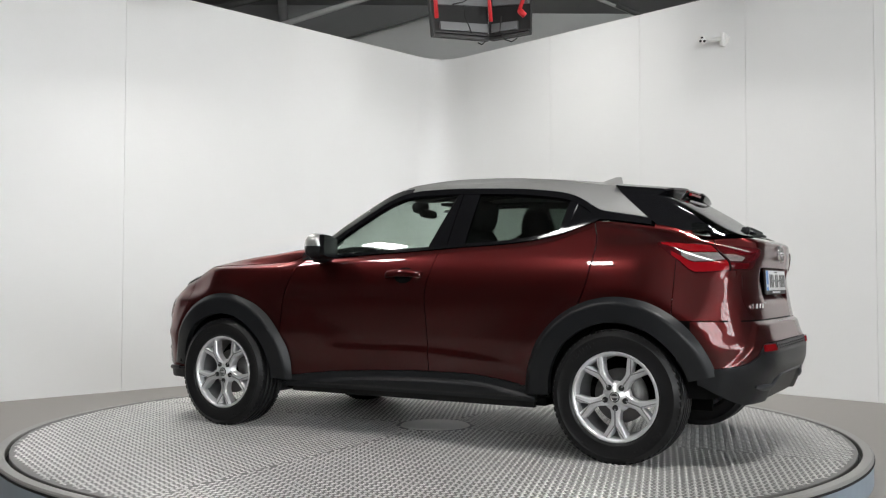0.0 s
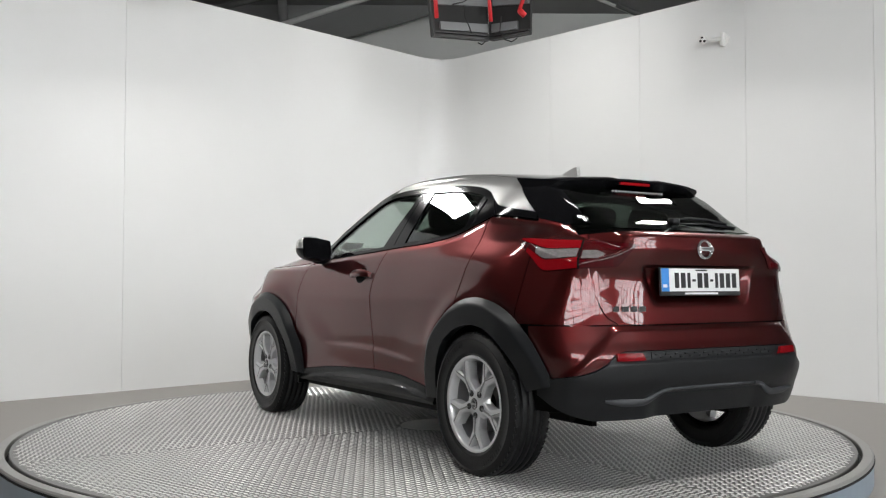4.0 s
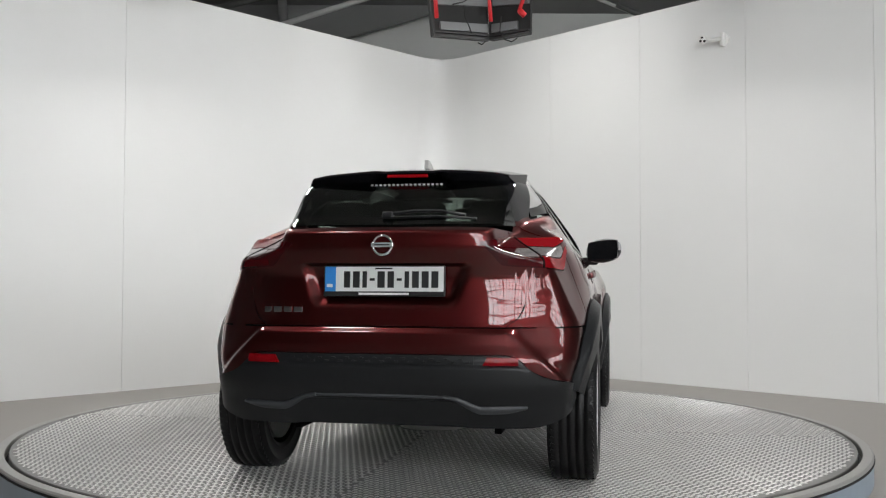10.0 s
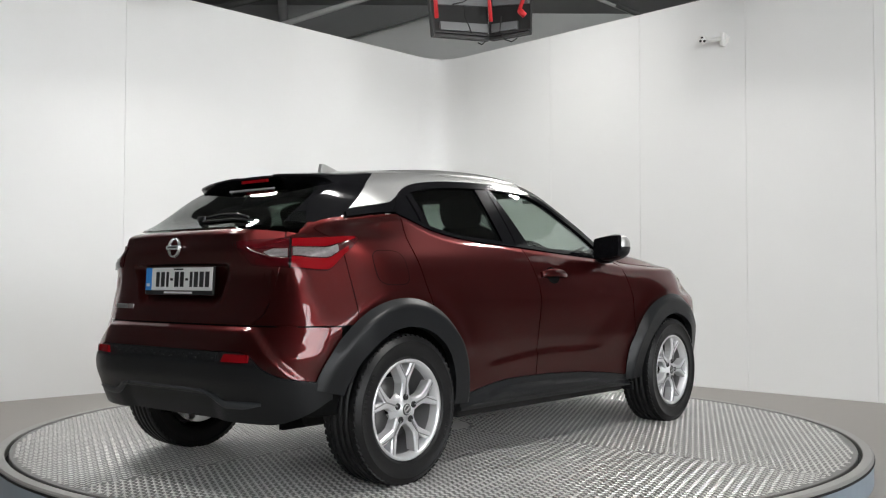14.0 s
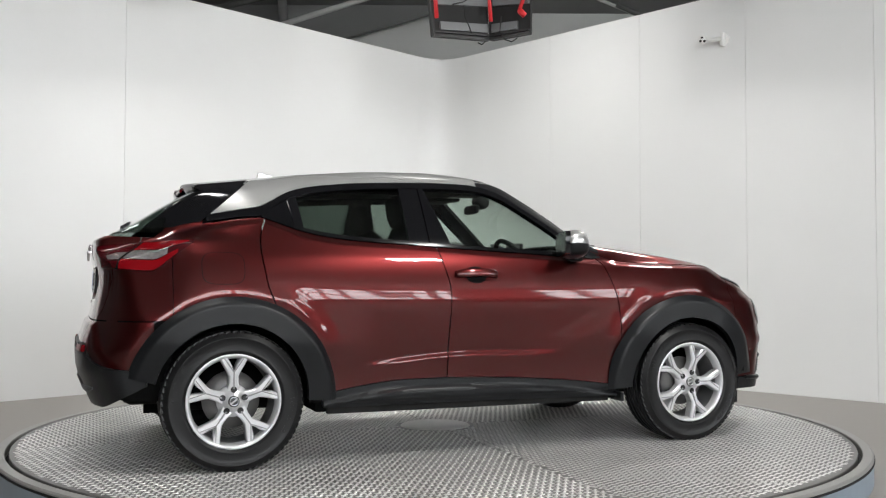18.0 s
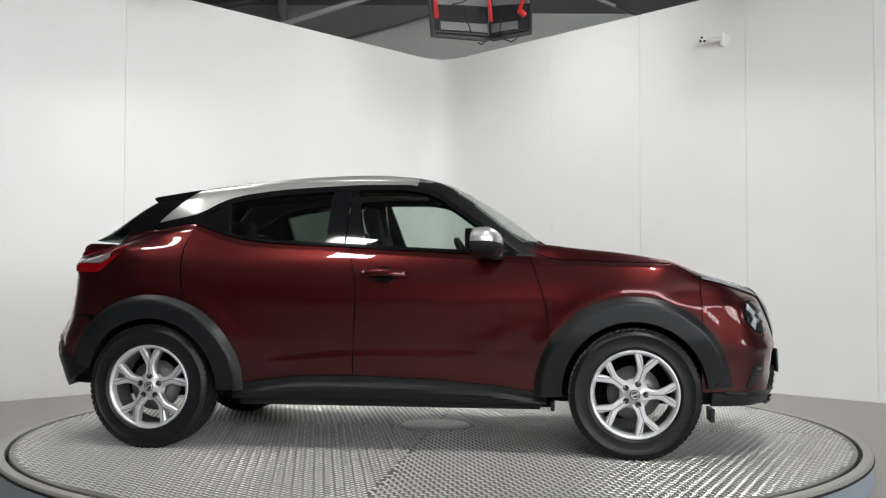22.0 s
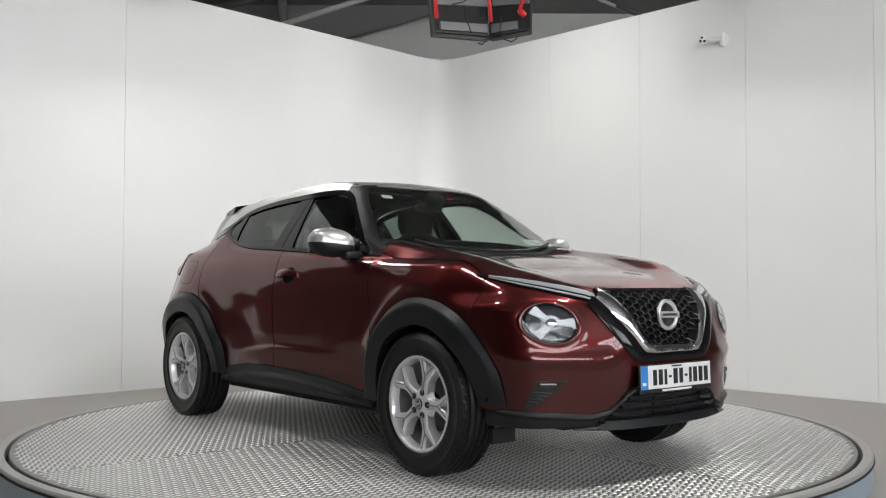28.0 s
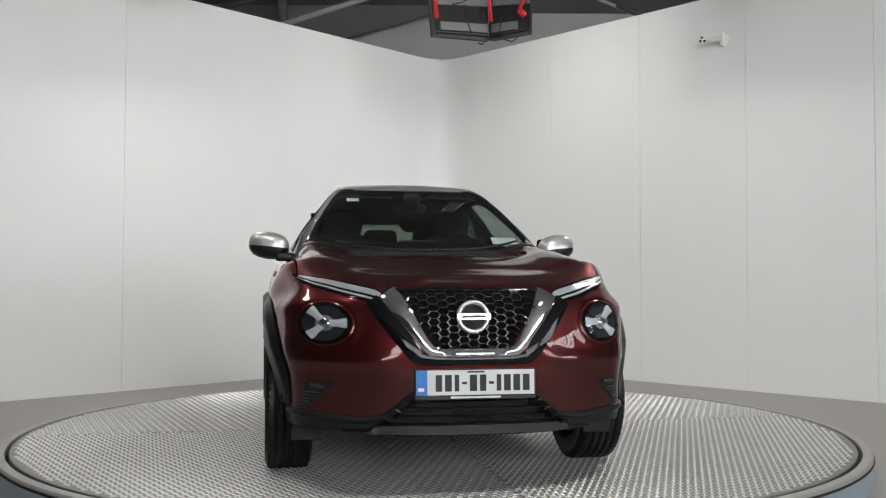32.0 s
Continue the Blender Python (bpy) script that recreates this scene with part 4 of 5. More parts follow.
# ---- wheels
def wheel():
    w = new("wheel")
    tyre = [(0.225, -0.095), (0.240, -0.103), (0.243, -0.1065), (0.248, -0.1065), (0.251, -0.1055), (0.275, -0.1085), (0.303, -0.1085), (0.305, -0.1105), (0.310, -0.110), (0.312, -0.107), (0.328, -0.100), (0.338, -0.088)]
    tread = []
    for g in (-0.055, -0.018, 0.018, 0.055):
        tread += [(0.343, g - 0.006), (0.336, g - 0.005), (0.336, g + 0.005), (0.343, g + 0.006)]
    prof = tyre + tread + [(r, -h) for r, h in tyre[::-1]]
    part("tyre", lathe(prof, 72, axis="Y"), M["rubber"], w)
    blocks = bmesh.new()
    for k in range(64):
        for sd in (-1, 1):
            box(blocks, (0.3345, sd * 0.080, 0), (0.010, 0.034, 0.024), Matrix.Rotation(2 * math.pi * (k + 0.25 * sd) / 64, 4, "Y") @ Matrix.Rotation(0.25 * sd, 4, "X"))
    part("tread_edge", blocks, M["rubber"], w, smooth=False)["kind"] = "stuff"
    marks = bmesh.new()
    for a0 in (38, 215):
        for k in range(9):
            box(marks, (0.285, 0.1085, 0), (0.022, 0.003, 0.011 if k % 3 else 0.006), Matrix.Rotation(radians(-a0 - 4.2 * k), 4, "Y"))
    part("sidewall_mark", marks, M["rubber"], w, smooth=False)["kind"] = "stuff"
    part("barrel", lathe([(0.200, -0.09), (0.203, 0.055)], 72, axis="Y"), M["alloy_in"], w)
    part("rim", lathe([(0.205, 0.02), (0.215, 0.05), (0.224, 0.085), (0.232, 0.094), (0.228, 0.101), (0.218, 0.099), (0.210, 0.086), (0.204, 0.055)], 72, axis="Y"), M["alloy"], w)
    part("brake_disc", lathe([(0.05, 0.0), (0.14, 0.0), (0.14, -0.02), (0.05, -0.02)], 40, axis="Y"), M["disc"], w)
    # five spokes, each a stem that forks into two arms, with broad chamfers and a darker strip that paints a groove's
    # shade
    o = [(0.030, -0.040), (0.062, -0.0300), (0.090, -0.0235), (0.118, -0.0225), (0.138, -0.0300), (0.207, -0.0700), (0.2175, -0.0365), (0.186, -0.0160), (0.152, -0.0030)]
    o = o + [(x, -y) for x, y in o[::-1]]
    line = [(0.060, -0.0035), (0.140, -0.0030), (0.205, -0.0480), (0.207, -0.0435), (0.146, -0.0005)]
    line = line + [(x, -y) for x, y in line[::-1]]
    for k in range(5):
        rot = Matrix.Rotation(radians(-90), 4, "X") @ Matrix.Rotation(2 * math.pi * k / 5 + math.pi / 2, 4, "Z")
        b = bmesh.new()
        lo = [b.verts.new((x, y, 0.035)) for x, y in o]
        hi = [b.verts.new((x, y, 0.078 + 0.012 * min(1, x / 0.16))) for x, y in o]
        n = len(o)
        top = b.faces.new(hi)
        b.faces.new(lo[::-1])
        for q in range(n):
            b.faces.new((lo[q], lo[(q + 1) % n], hi[(q + 1) % n], hi[q]))
        bmesh.ops.recalc_face_normals(b, faces=b.faces)
        bmesh.ops.bevel(b, geom=list(top.edges), offset=0.0065, segments=1, affect="EDGES", profile=0.5)
        bmesh.ops.transform(b, matrix=rot, verts=b.verts)
        part("spoke", b, M["alloy"], w, smooth=False)
        part("spoke_groove_shade", slab(line, 0.080, 0.0912, rot), M["alloy_in"], w, smooth=False)
    part("hub", lathe([(0, 0.093), (0.03, 0.092), (0.034, 0.084), (0.066, 0.080), (0.080, 0.05)], 40, axis="Y"), M["alloy"], w)
    # flat black discs on the hub paint the shade in the sunk nut holes
    for k in range(5):
        a = 2 * math.pi * k / 5 + math.pi / 2 + math.pi / 5
        nut = lathe([(0, 0.0), (0.0125, 0.0005), (0.0145, 0.0015), (0.0155, -0.004)], 12, axis="Y")
        bmesh.ops.translate(nut, vec=(0.056 * math.cos(a), 0.0875, 0.056 * math.sin(a)), verts=nut.verts)
        part("nut_hole_shade", nut, M["ink"], w)
    part("hub_ring", lathe([(0.0175, 0.0962), (0.0185, 0.0985), (0.0215, 0.0985), (0.0225, 0.0962)], 28, axis="Y"), M["emblem"], w)
    part("hub_bar", boxed((0, 0.0975, 0), (0.046, 0.002, 0.009), None, 0.0006), M["emblem"], w, smooth=False)
    part("hub_cap", lathe([(0, 0.097), (0.025, 0.096), (0.029, 0.09)], 32, axis="Y"), M["ink"], w)
    return w


base_wheel = wheel()
base_wheel.parent = car
base_wheel.matrix_basis = pose(AXLE, 0.775, WHEEL_Z)
for sx, sy in ((1, -1), (-1, 1), (-1, -1)):
    spin = radians({(1, -1): 18, (-1, -1): 36}.get((sx, sy), 0))
    o = copy_thing(base_wheel, pose(sx * AXLE, sy * 0.775, WHEEL_Z, 0, 0, 0 if sy > 0 else 180) @ Matrix.Rotation(spin, 4, "Y"))


# ---- helpers for trim laid on the body
def ribbon(name, path, width, at, material, n=40, m=7, proud=0.0, crown=0.004, flip=False, thick=0.01, parent=None, label=""):
    """A band along a path of (u, v) points on a projected face, with a crowned section."""
    pts = np.array(path, float)
    seg = np.concatenate([[0], np.cumsum(np.linalg.norm(np.diff(pts, axis=0), axis=1))])
    s = steps(n) * seg[-1]
    c = np.stack([np.interp(s, seg, pts[:, k]) for k in (0, 1)], -1)
    d = np.gradient(c, axis=0)
    d /= np.maximum(np.linalg.norm(d, axis=1, keepdims=True), 1e-9)
    nrm = np.stack([-d[:, 1], d[:, 0]], -1)
    w = np.interp(s / seg[-1], np.linspace(0, 1, len(np.atleast_1d(width))), np.atleast_1d(width)) / 2
    t = steps(m) * 2 - 1
    u = c[:, None, :] + nrm[:, None, :] * (w[:, None] * t[None, :])[..., None]
    pr = proud + crown * (1 - t[None, :] ** 2) + 0 * u[..., 0]
    return skin(name, at(u[..., 0], u[..., 1]), material, parent or car, label, proud=pr, thick=thick, flip=flip, edge=0.0)


def oval(name, c, r, at, material, proud=0.0, r0=0.0, flip=False, n=40, m=6, profile=None, thick=0.006, parent=None, label=""):
    """An oval disc or ring on a projected face; profile(q) lifts it from the hole to the rim."""
    a = np.linspace(0, 2 * math.pi, n + 1)[:, None]
    q = (r0 + (1 - r0) * np.linspace(0.02 if r0 == 0 else 0, 1, m))[None, :]
    u, v = c[0] + r[0] * q * np.cos(a), c[1] + r[1] * q * np.sin(a)
    pr = proud + (profile(q) if profile else 0) + 0 * u
    return skin(name, at(u, v), material, parent or car, label, proud=pr, thick=thick, flip=flip, edge=0.0)


def front(u, v):
    return end_at(u, v, 1)


def rear(u, v):
    return end_at(u, v, -1)


# ---- front: grille, chrome surround, lamps
def grille_mesh():
    # near-black sheet over the bumper skin: shade of the opening behind the mesh
    y, z = patch(lambda v: -grille_half(v) - 0.02, lambda v: grille_half(v) + 0.02, const(0.612), const(0.878), 30, 16)
    skin("grille_shade_sheet", front(y, z), M["shell"], car, proud=0.006)
    bm = bmesh.new()
    # flat-topped honeycomb cells
    W, H = 0.0285, 0.0155
    for col in range(-8, 9):
        for row in range(9):
            cy, cz = col * W * 1.5, 0.618 + row * 2 * H + (H if col % 2 else 0)
            if abs(cy) > grille_half(cz) + 0.004 or cz > 0.868:
                continue
            pts = [(cy + W * c, cz + H * d) for c, d in ((1, 0), (0.5, 1), (-0.5, 1), (-1, 0), (-0.5, -1), (0.5, -1), (1, 0))]
            for k in range(6):
                (y0, z0), (y1, z1) = pts[k], pts[k + 1]
                if k > 2 and row > 0:
                    continue
                p0, p1 = front(np.array([y0, y1]), np.array([z0, z1]))
                dd = Vector(p1 - p0)
                side = dd.cross(Vector((1, 0, 0))).normalized() * 0.0022
                v = []
                for q in (p0, p1):
                    for sgn, dep in ((-1.6, 0.009), (1.6, 0.009), (0.7, 0.020), (-0.7, 0.020)):
                        v.append(bm.verts.new(Vector(q) + side * sgn + Vector((dep, 0, 0))))
                for j in range(4):
                    bm.faces.new((v[j], v[(j + 1) % 4], v[4 + (j + 1) % 4], v[4 + j]))
    bmesh.ops.recalc_face_normals(bm, faces=bm.faces)
    part("grille_mesh", bm, M["mesh"], car, "gloss black honeycomb grille", smooth=False)


grille_mesh()
v_path = [(-0.362, 0.864), (-0.326, 0.810), (-0.212, 0.642), (-0.188, 0.618), (-0.14, 0.612), (0.14, 0.612), (0.188, 0.618), (0.212, 0.642), (0.326, 0.810), (0.362, 0.864)]
ribbon("grille_chrome", v_path, [0.086, 0.074, 0.048, 0.036, 0.034, 0.034, 0.036, 0.048, 0.074, 0.086], front, M["chrome"], 120, 9, proud=0.010, crown=0.008, label="bright chrome grille surround")
o_path = [(-0.428, 0.840), (-0.380, 0.768), (-0.272, 0.618), (-0.240, 0.588), (-0.17, 0.580), (0.17, 0.580), (0.240, 0.588), (0.272, 0.618), (0.380, 0.768), (0.428, 0.840)]
ribbon("grille_panel", o_path, [0.075, 0.075, 0.065, 0.05, 0.042, 0.042, 0.05, 0.065, 0.075, 0.075], front, M["black"], 110, 8, proud=0.006, crown=0.004, label="gloss black grille border")
y, z = patch(const(-0.36), const(0.36), const(0.866), const(0.880), 40, 5)
skin("grille_top_trim", front(y, z), M["black"], car, proud=0.012, thick=0.02)


def ring_emblem(c, face, size, way):
    """A plain ring with a bar across it."""
    e = front(np.array([0.0]), np.array([c]))[0] if way > 0 else rear(np.array([0.0]), np.array([c]))[0]
    m = Matrix.Translation((e[0] + way * face, 0, c)) @ Matrix.Rotation(radians(-6 * way), 4, "Y") @ Matrix.Rotation(radians(90 * way), 4, "Z") @ Matrix.Rotation(radians(90), 4, "X")
    ring = lathe([(size * 0.74, 0.0), (size * 0.78, 0.010), (size * 0.88, 0.014), (size * 0.97, 0.010), (size, 0.0)], 48)
    bmesh.ops.transform(ring, matrix=m, verts=ring.verts)
    part("emblem_ring", ring, M["emblem" if way > 0 else "chrome"], car, "chrome ring emblem")
    bar = boxed((0, 0, 0.010), (size * 2.05, size * 0.42, 0.014), m, 0.003)
    part("emblem_bar", bar, M["emblem"], car, smooth=False)
    strip = boxed((0, 0, 0.0175), (size * 1.45, size * 0.14, 0.0012), m)
    part("emblem_print", strip, M["ink"], car, smooth=False)
    if way > 0:
        back = lathe([(0, 0.0), (size * 0.76, 0.0), (size * 0.76, -0.006)], 40)
        bmesh.ops.transform(back, matrix=m, verts=back.verts)
        part("emblem_back", back, M["ink"], car)


ring_emblem(0.765, 0.034, 0.074, 1)
ring_emblem(1.072, 0.004, 0.047, -1)


def front_lamps(flip):
    # slim upper running lamp
    a_path = [(26.5, 0.842), (32, 0.862), (39, 0.883), (46, 0.902), (54, 0.922), (64, 0.947)]

    def wrap(u, v):
        return round_at(u, v, 1)
    pts = np.array(a_path)
    s = steps(44)
    uu = np.interp(s, np.linspace(0, 1, 6), pts[:, 0])
    vv = np.interp(s, np.linspace(0, 1, 6), pts[:, 1])
    t = (steps(10) * 2 - 1)[None, :]
    half = np.interp(s, [0, 0.12, 0.4, 0.7, 1], [0.013, 0.027, 0.025, 0.019, 0.004])[:, None]
    V = vv[:, None] + t * half
    P = wrap(uu[:, None] + 0 * t, V)
    skin("running_lamp", P, M["black"], car, "slim dark running lamp with clear strip", proud=0.006, thick=0.02, flip=flip, edge=0.0)
    k = slice(3, 40)
    P = wrap(uu[k, None] + 0 * t, vv[k, None] + 0.30 * half[k] + t * half[k] * 0.38)
    skin("lamp_strip", P, M["clear_lens"], car, flip=flip, proud=0.0085, thick=0.004, edge=0.0)
    P = wrap(uu[k, None] + 0 * t, vv[k, None] - 0.55 * half[k] + t * half[k] * 0.14)
    skin("lamp_strip_low", P, M["clear_lens"], car, flip=flip, proud=0.0085, thick=0.004, edge=0.0)
    # round main lamp
    c = (0.634, 0.735)

    def at(u, v):
        return end_at(u, v, 1)
    oval("lamp_bezel", c, (0.124, 0.099), at, M["paint"], r0=0.84, flip=flip, n=56, profile=lambda q: 0.005 * np.cos((q - 0.91) / 0.09 * math.pi / 2), label="body coloured lamp surround")
    oval("lamp_gasket", c, (0.106, 0.086), at, M["black"], r0=0.88, flip=flip, n=56, proud=0.008)
    oval("lamp_bowl", c, (0.100, 0.080), at, M["smoke_lens"], flip=flip, n=48, m=8, proud=0.003)
    # three broad reflector arms that meet at the projector
    for ang, ln in ((180, 0.93), (52, 0.95), (-48, 0.95)):
        ca, sa = math.cos(radians(ang)), math.sin(radians(ang))
        ribbon("lamp_reflector", [(c[0] + 0.018 * ca, c[1] + 0.016 * sa), (c[0] + 0.102 * ln * ca, c[1] + 0.080 * ln * sa)], [0.026, 0.030, 0.046], at, M["reflector"], 14, 6, proud=0.007, crown=0.004, flip=flip)
    oval("lamp_dish", c, (0.040, 0.034), at, M["clear_lens"], flip=flip, n=40, m=8, proud=0.006, profile=lambda q: -0.004 * (1 - q * q))
    oval("lamp_projector", c, (0.024, 0.021), at, M["chrome"], flip=flip, n=32, m=7, proud=0.008, profile=lambda q: 0.010 * np.sqrt(np.maximum(1 - q * q, 0)))
    oval("lamp_cover", c, (0.101, 0.081), at, M["lampglass"], flip=flip, n=48, m=8, proud=0.012, thick=0.002, profile=lambda q: 0.010 * (1 - q * q))
    # fog vent
    y, z = patch(lambda v: 0.590 + 1.05 * (0.480 - v), lambda v: 0.705 + 0.28 * (0.480 - v), const(0.362), const(0.483), 12, 14)
    skin("fog_vent", at(y, z), M["clad"], car, "black bumper corner vent", proud=0.003, flip=flip)
    for k in range(5):
        zz = 0.378 + 0.014 * k
        ribbon("vent_slat", [(0.600 + 1.05 * (0.480 - zz), zz), (0.700 + 0.28 * (0.480 - zz), zz + 0.004)], 0.0055, at, M["clad2"], 10, 5, proud=0.006, crown=0.003, flip=flip)
    ribbon("fog_lamp", [(0.632, 0.466), (0.692, 0.468)], 0.020, at, M["smoke_lens"], 12, 6, proud=0.006, crown=0.003, flip=flip)


both(front_lamps)

# lower intake with slats, chin and lip
# near-black sheet behind the slats paints the shade inside the intake
y, z = patch(lambda v: -intake_half(v), intake_half, const(0.283), const(0.430), 40, 16)
skin("intake_shade_sheet", front(y, z), M["shell"], car, proud=0.006)
for k in range(4):
    zz = 0.302 + 0.034 * k
    hw = float(intake_half(zz)) - 0.012
    ribbon("intake_slat", [(-hw, zz), (hw, zz)], 0.014, front, M["clad"], 40, 6, proud=0.018, crown=0.008)
y, z = patch(const(-0.085), const(0.085), const(0.290), const(0.425), 12, 12)
skin("sensor_plate", front(y, z), M["black"], car, proud=0.014, thick=0.02)
lip = [(a, 0.274) for a in np.linspace(-36, 36, 25)]
ribbon("front_lip", lip, [0.006, 0.028, 0.030, 0.030, 0.030, 0.028, 0.006], lambda u, v: round_at(u, v, 1), M["clad"], 60, 7, proud=0.014, crown=0.012, label="black front lip")
for sg in (-1, 1):
    ribbon("bumper_arm", [(sg * 56.0, 0.345), (sg * 31.0, 0.318), (sg * 25.5, 0.335), (sg * 17.0, 0.432), (sg * 14.0, 0.442)], [0.02, 0.03, 0.03, 0.022, 0.012], lambda u, v: round_at(u, v, 1), M["clad"], 60, 7, proud=0.010, crown=0.010)


# ---- number plates: blank bars for the characters
def number_plate(way, z, x, lean):
    m = Matrix.Translation((x, 0, z)) @ Matrix.Rotation(radians(lean), 4, "Y") @ Matrix.Rotation(radians(90 * way), 4, "Z") @ Matrix.Rotation(radians(90), 4, "X")
    pl = part("number_plate", boxed((0, -0.006, 0), (0.534, 0.132, 0.012), m, 0.004), M["ink"], car, "white number plate in a black holder", smooth=False)
    part("plate_face", boxed((0.0, 0.002, 0.0065), (0.520, 0.106, 0.003), m, 0.001), M["plate"], pl, smooth=False)
    part("plate_band", boxed((-0.236, 0.002, 0.0083), (0.048, 0.106, 0.001), m), M["plate_blue"], pl, "blue country band", smooth=False)
    part("band_mark", boxed((-0.239, -0.026, 0.0090), (0.026, 0.014, 0.0006), m), M["white"], pl, smooth=False)
    xs = -0.178
    for w in (0.032, 0.034, 0.024, -0.026, 0.036, 0.032, -0.026, 0.024, 0.034, 0.034, 0.034):
        hgt = 0.070 if w > 0 else 0.011
        w = abs(w)
        part("plate_bar", boxed((xs + w / 2, 0.0, 0.0084), (w - 0.004, hgt, 0.0008), m), M["ink"], pl, smooth=False)
        xs += w + 0.0082
    part("plate_bar", boxed((0.0, 0.047, 0.0084), (0.075, 0.007, 0.0008), m), M["ink"], pl, smooth=False)
    part("holder_print", boxed((0.0, -0.061, 0.0062), (0.22, 0.009, 0.0008), m), M["white"], pl, smooth=False)


number_plate(1, 0.484, 2.150, -2)
number_plate(-1, 0.926, -1.936, 3)


# ---- rear lamps, badge, reflectors
def rear_side(flip):
    def at(u, v):
        return round_at(u, v, -1)
    top = curve((31, 1.086), (40, 1.104), (55, 1.113), (71, 1.119))
    low = curve((31, 1.076), (34, 1.035), (37.4, 0.986), (48, 0.976), (58.6, 0.964), (64.5, 1.030), (71, 1.110))
    a, z = patch(const(31.0), const(71.0), low, top, 60, 20)
    lamp = skin("tail_lamp", at(a, z), M["dark_lens"], car, "wide dark red and clear tail lamp", proud=0.004, thick=0.02, flip=flip, edge=0.0)
    def band(name, a0, a1, f0, f1, mm, label="", proud=0.0060, point=0.0):
        a, f = np.meshgrid(a0 + (a1 - a0) * steps(30), steps(9), indexing="ij")
        f = f0 + (f1 - f0) * f
        a = a + point * np.abs(f - (f0 + f1) / 2) / (f1 - f0) * 2 * (1 - (a - a0) / (a1 - a0))
        P = at(a, low(a) + (top(a) - low(a)) * f)
        skin(name, P, M[mm], lamp, label, proud=proud, thick=0.004, flip=flip, edge=0.0)
    # outer half: red over clear over red; inner half: darker, with a pointed reversing lamp
    band("red_section", 48.7, 69.6, 0.70, 0.97, "red_lens")
    band("clear_section", 49.0, 63.0, 0.39, 0.66, "tail_clear", "clear indicator section")
    band("red_section", 48.7, 66.5, 0.03, 0.35, "red_lens")
    band("deep_section", 33.5, 47.9, 0.62, 0.95, "deep_lens")
    band("reversing_lamp", 40.5, 47.6, 0.33, 0.60, "tail_clear", "clear reversing lamp", point=2.5)
    band("deep_section", 38.5, 47.9, 0.05, 0.27, "deep_lens")
    a, z = patch(const(48.1), const(48.5), lambda u: low(u), lambda u: top(u), 5, 10)
    skin("lamp_split", at(a, z), M["shell"], lamp, proud=0.0085, flip=flip, edge=0.0)
    # reflector in the bumper
    y, z = patch(lambda v: 0.440 + 0.6 * (v - 0.58), const(0.578), const(0.575), const(0.604), 12, 6)
    skin("rear_reflector", rear(y, z), M["red_lens"], car, "red rear reflector", proud=0.016, flip=flip, thick=0.012)
    # grey accent low on the bumper
    ribbon("bumper_accent", [(0.275, 0.447), (0.33, 0.437), (0.385, 0.405), (0.42, 0.392), (0.52, 0.394), (0.61, 0.404)], [0.014, 0.022, 0.030, 0.032, 0.030, 0.012], rear, M["clad2"], 40, 8, proud=0.016, crown=0.006, flip=flip, label="grey satin bumper accent")


both(rear_side)
ribbon("bumper_accent_middle", [(-0.30, 0.446), (0.30, 0.446)], [0.012, 0.016, 0.012], rear, M["clad2"], 40, 6, proud=0.012, crown=0.005)
y, z = patch(const(-0.40), const(0.40), const(0.575), const(0.610), 40, 6)
skin("bumper_grille", rear(y, z), M["clad"], car, "black patterned strip between the reflectors", proud=0.006)
for k in range(26):
    y0 = -0.385 + k * 0.030
    part("grille_cell", boxed((float(rear(np.array([y0]), np.array([0.593]))[0][0]) - 0.008, y0 + 0.010, 0.586 + 0.013 * (k % 2)), (0.006, 0.020, 0.007), None, 0.002), M["clad"], car, smooth=False)
# badge as plain chrome bars
for k, (y0, w) in enumerate(((0.545, 0.032), (0.500, 0.038), (0.452, 0.036), (0.406, 0.040))):
    q = rear(np.array([y0 - w / 2 - 0.005]), np.array([0.797]))[0]
    part("badge_bar", boxed((q[0] - 0.002, q[1], q[2]), (0.005, w, 0.024), None, 0.0015), M["chrome"], car, smooth=False)

# ---- spoiler
bm = bmesh.new()
rows = []
for k in range(41):
    t = -1 + 2 * k / 40
    y = t * 0.52
    e = abs(t)
    mid = float(step(0.36 - e, 0, 0.12))
    back = -1.512 + 0.040 * e ** 2.5 + 0.012 * mid
    zt = lambda x: float(top_mid(x)) - 0.105 * y * y - 0.05 * max(0.0, e - 0.86) - 0.006 * mid * min(1, max(0, (-1.2 - x) / 0.2))
    thick = 0.028 + 0.078 * min(1, max(0, (e - 0.30) / 0.14)) * max(0.06, min(1.0, (1.0 - e) / 0.13)) ** 0.6
    deep = 0.05 + 0.09 * min(1, max(0, (e - 0.70) / 0.2))
    ring = [(-1.168 - 0.045 * t * t, 0.001), (-1.27, 0.002), (-1.34, 0.004), (-1.40, 0.006), (back + 0.02, 0.008), (back + 0.004, 0.006), (back, -0.004)]
    pts = [(x, zt(x) + dz) for x, dz in ring]
    pts += [(back + 0.040, pts[-1][1] - thick * 0.55), (back + 0.078, pts[-1][1] - thick), (back + 0.105, pts[-1][1] - thick * 1.05), (-1.385, zt(-1.385) - max(deep, thick)), (-1.33, zt(-1.33) - deep + 0.02)]
    half = lambda x, z: float(green_w(x) - 0.37 * (z - belt(x)) - 0.16 * max(z - float(belt(x)) - 0.16, 0)) + 0.004
    rows.append([bm.verts.new((x, t * (half(x, max(z, zt(x) - 0.03)) - 0.012), z)) for x, z in pts])
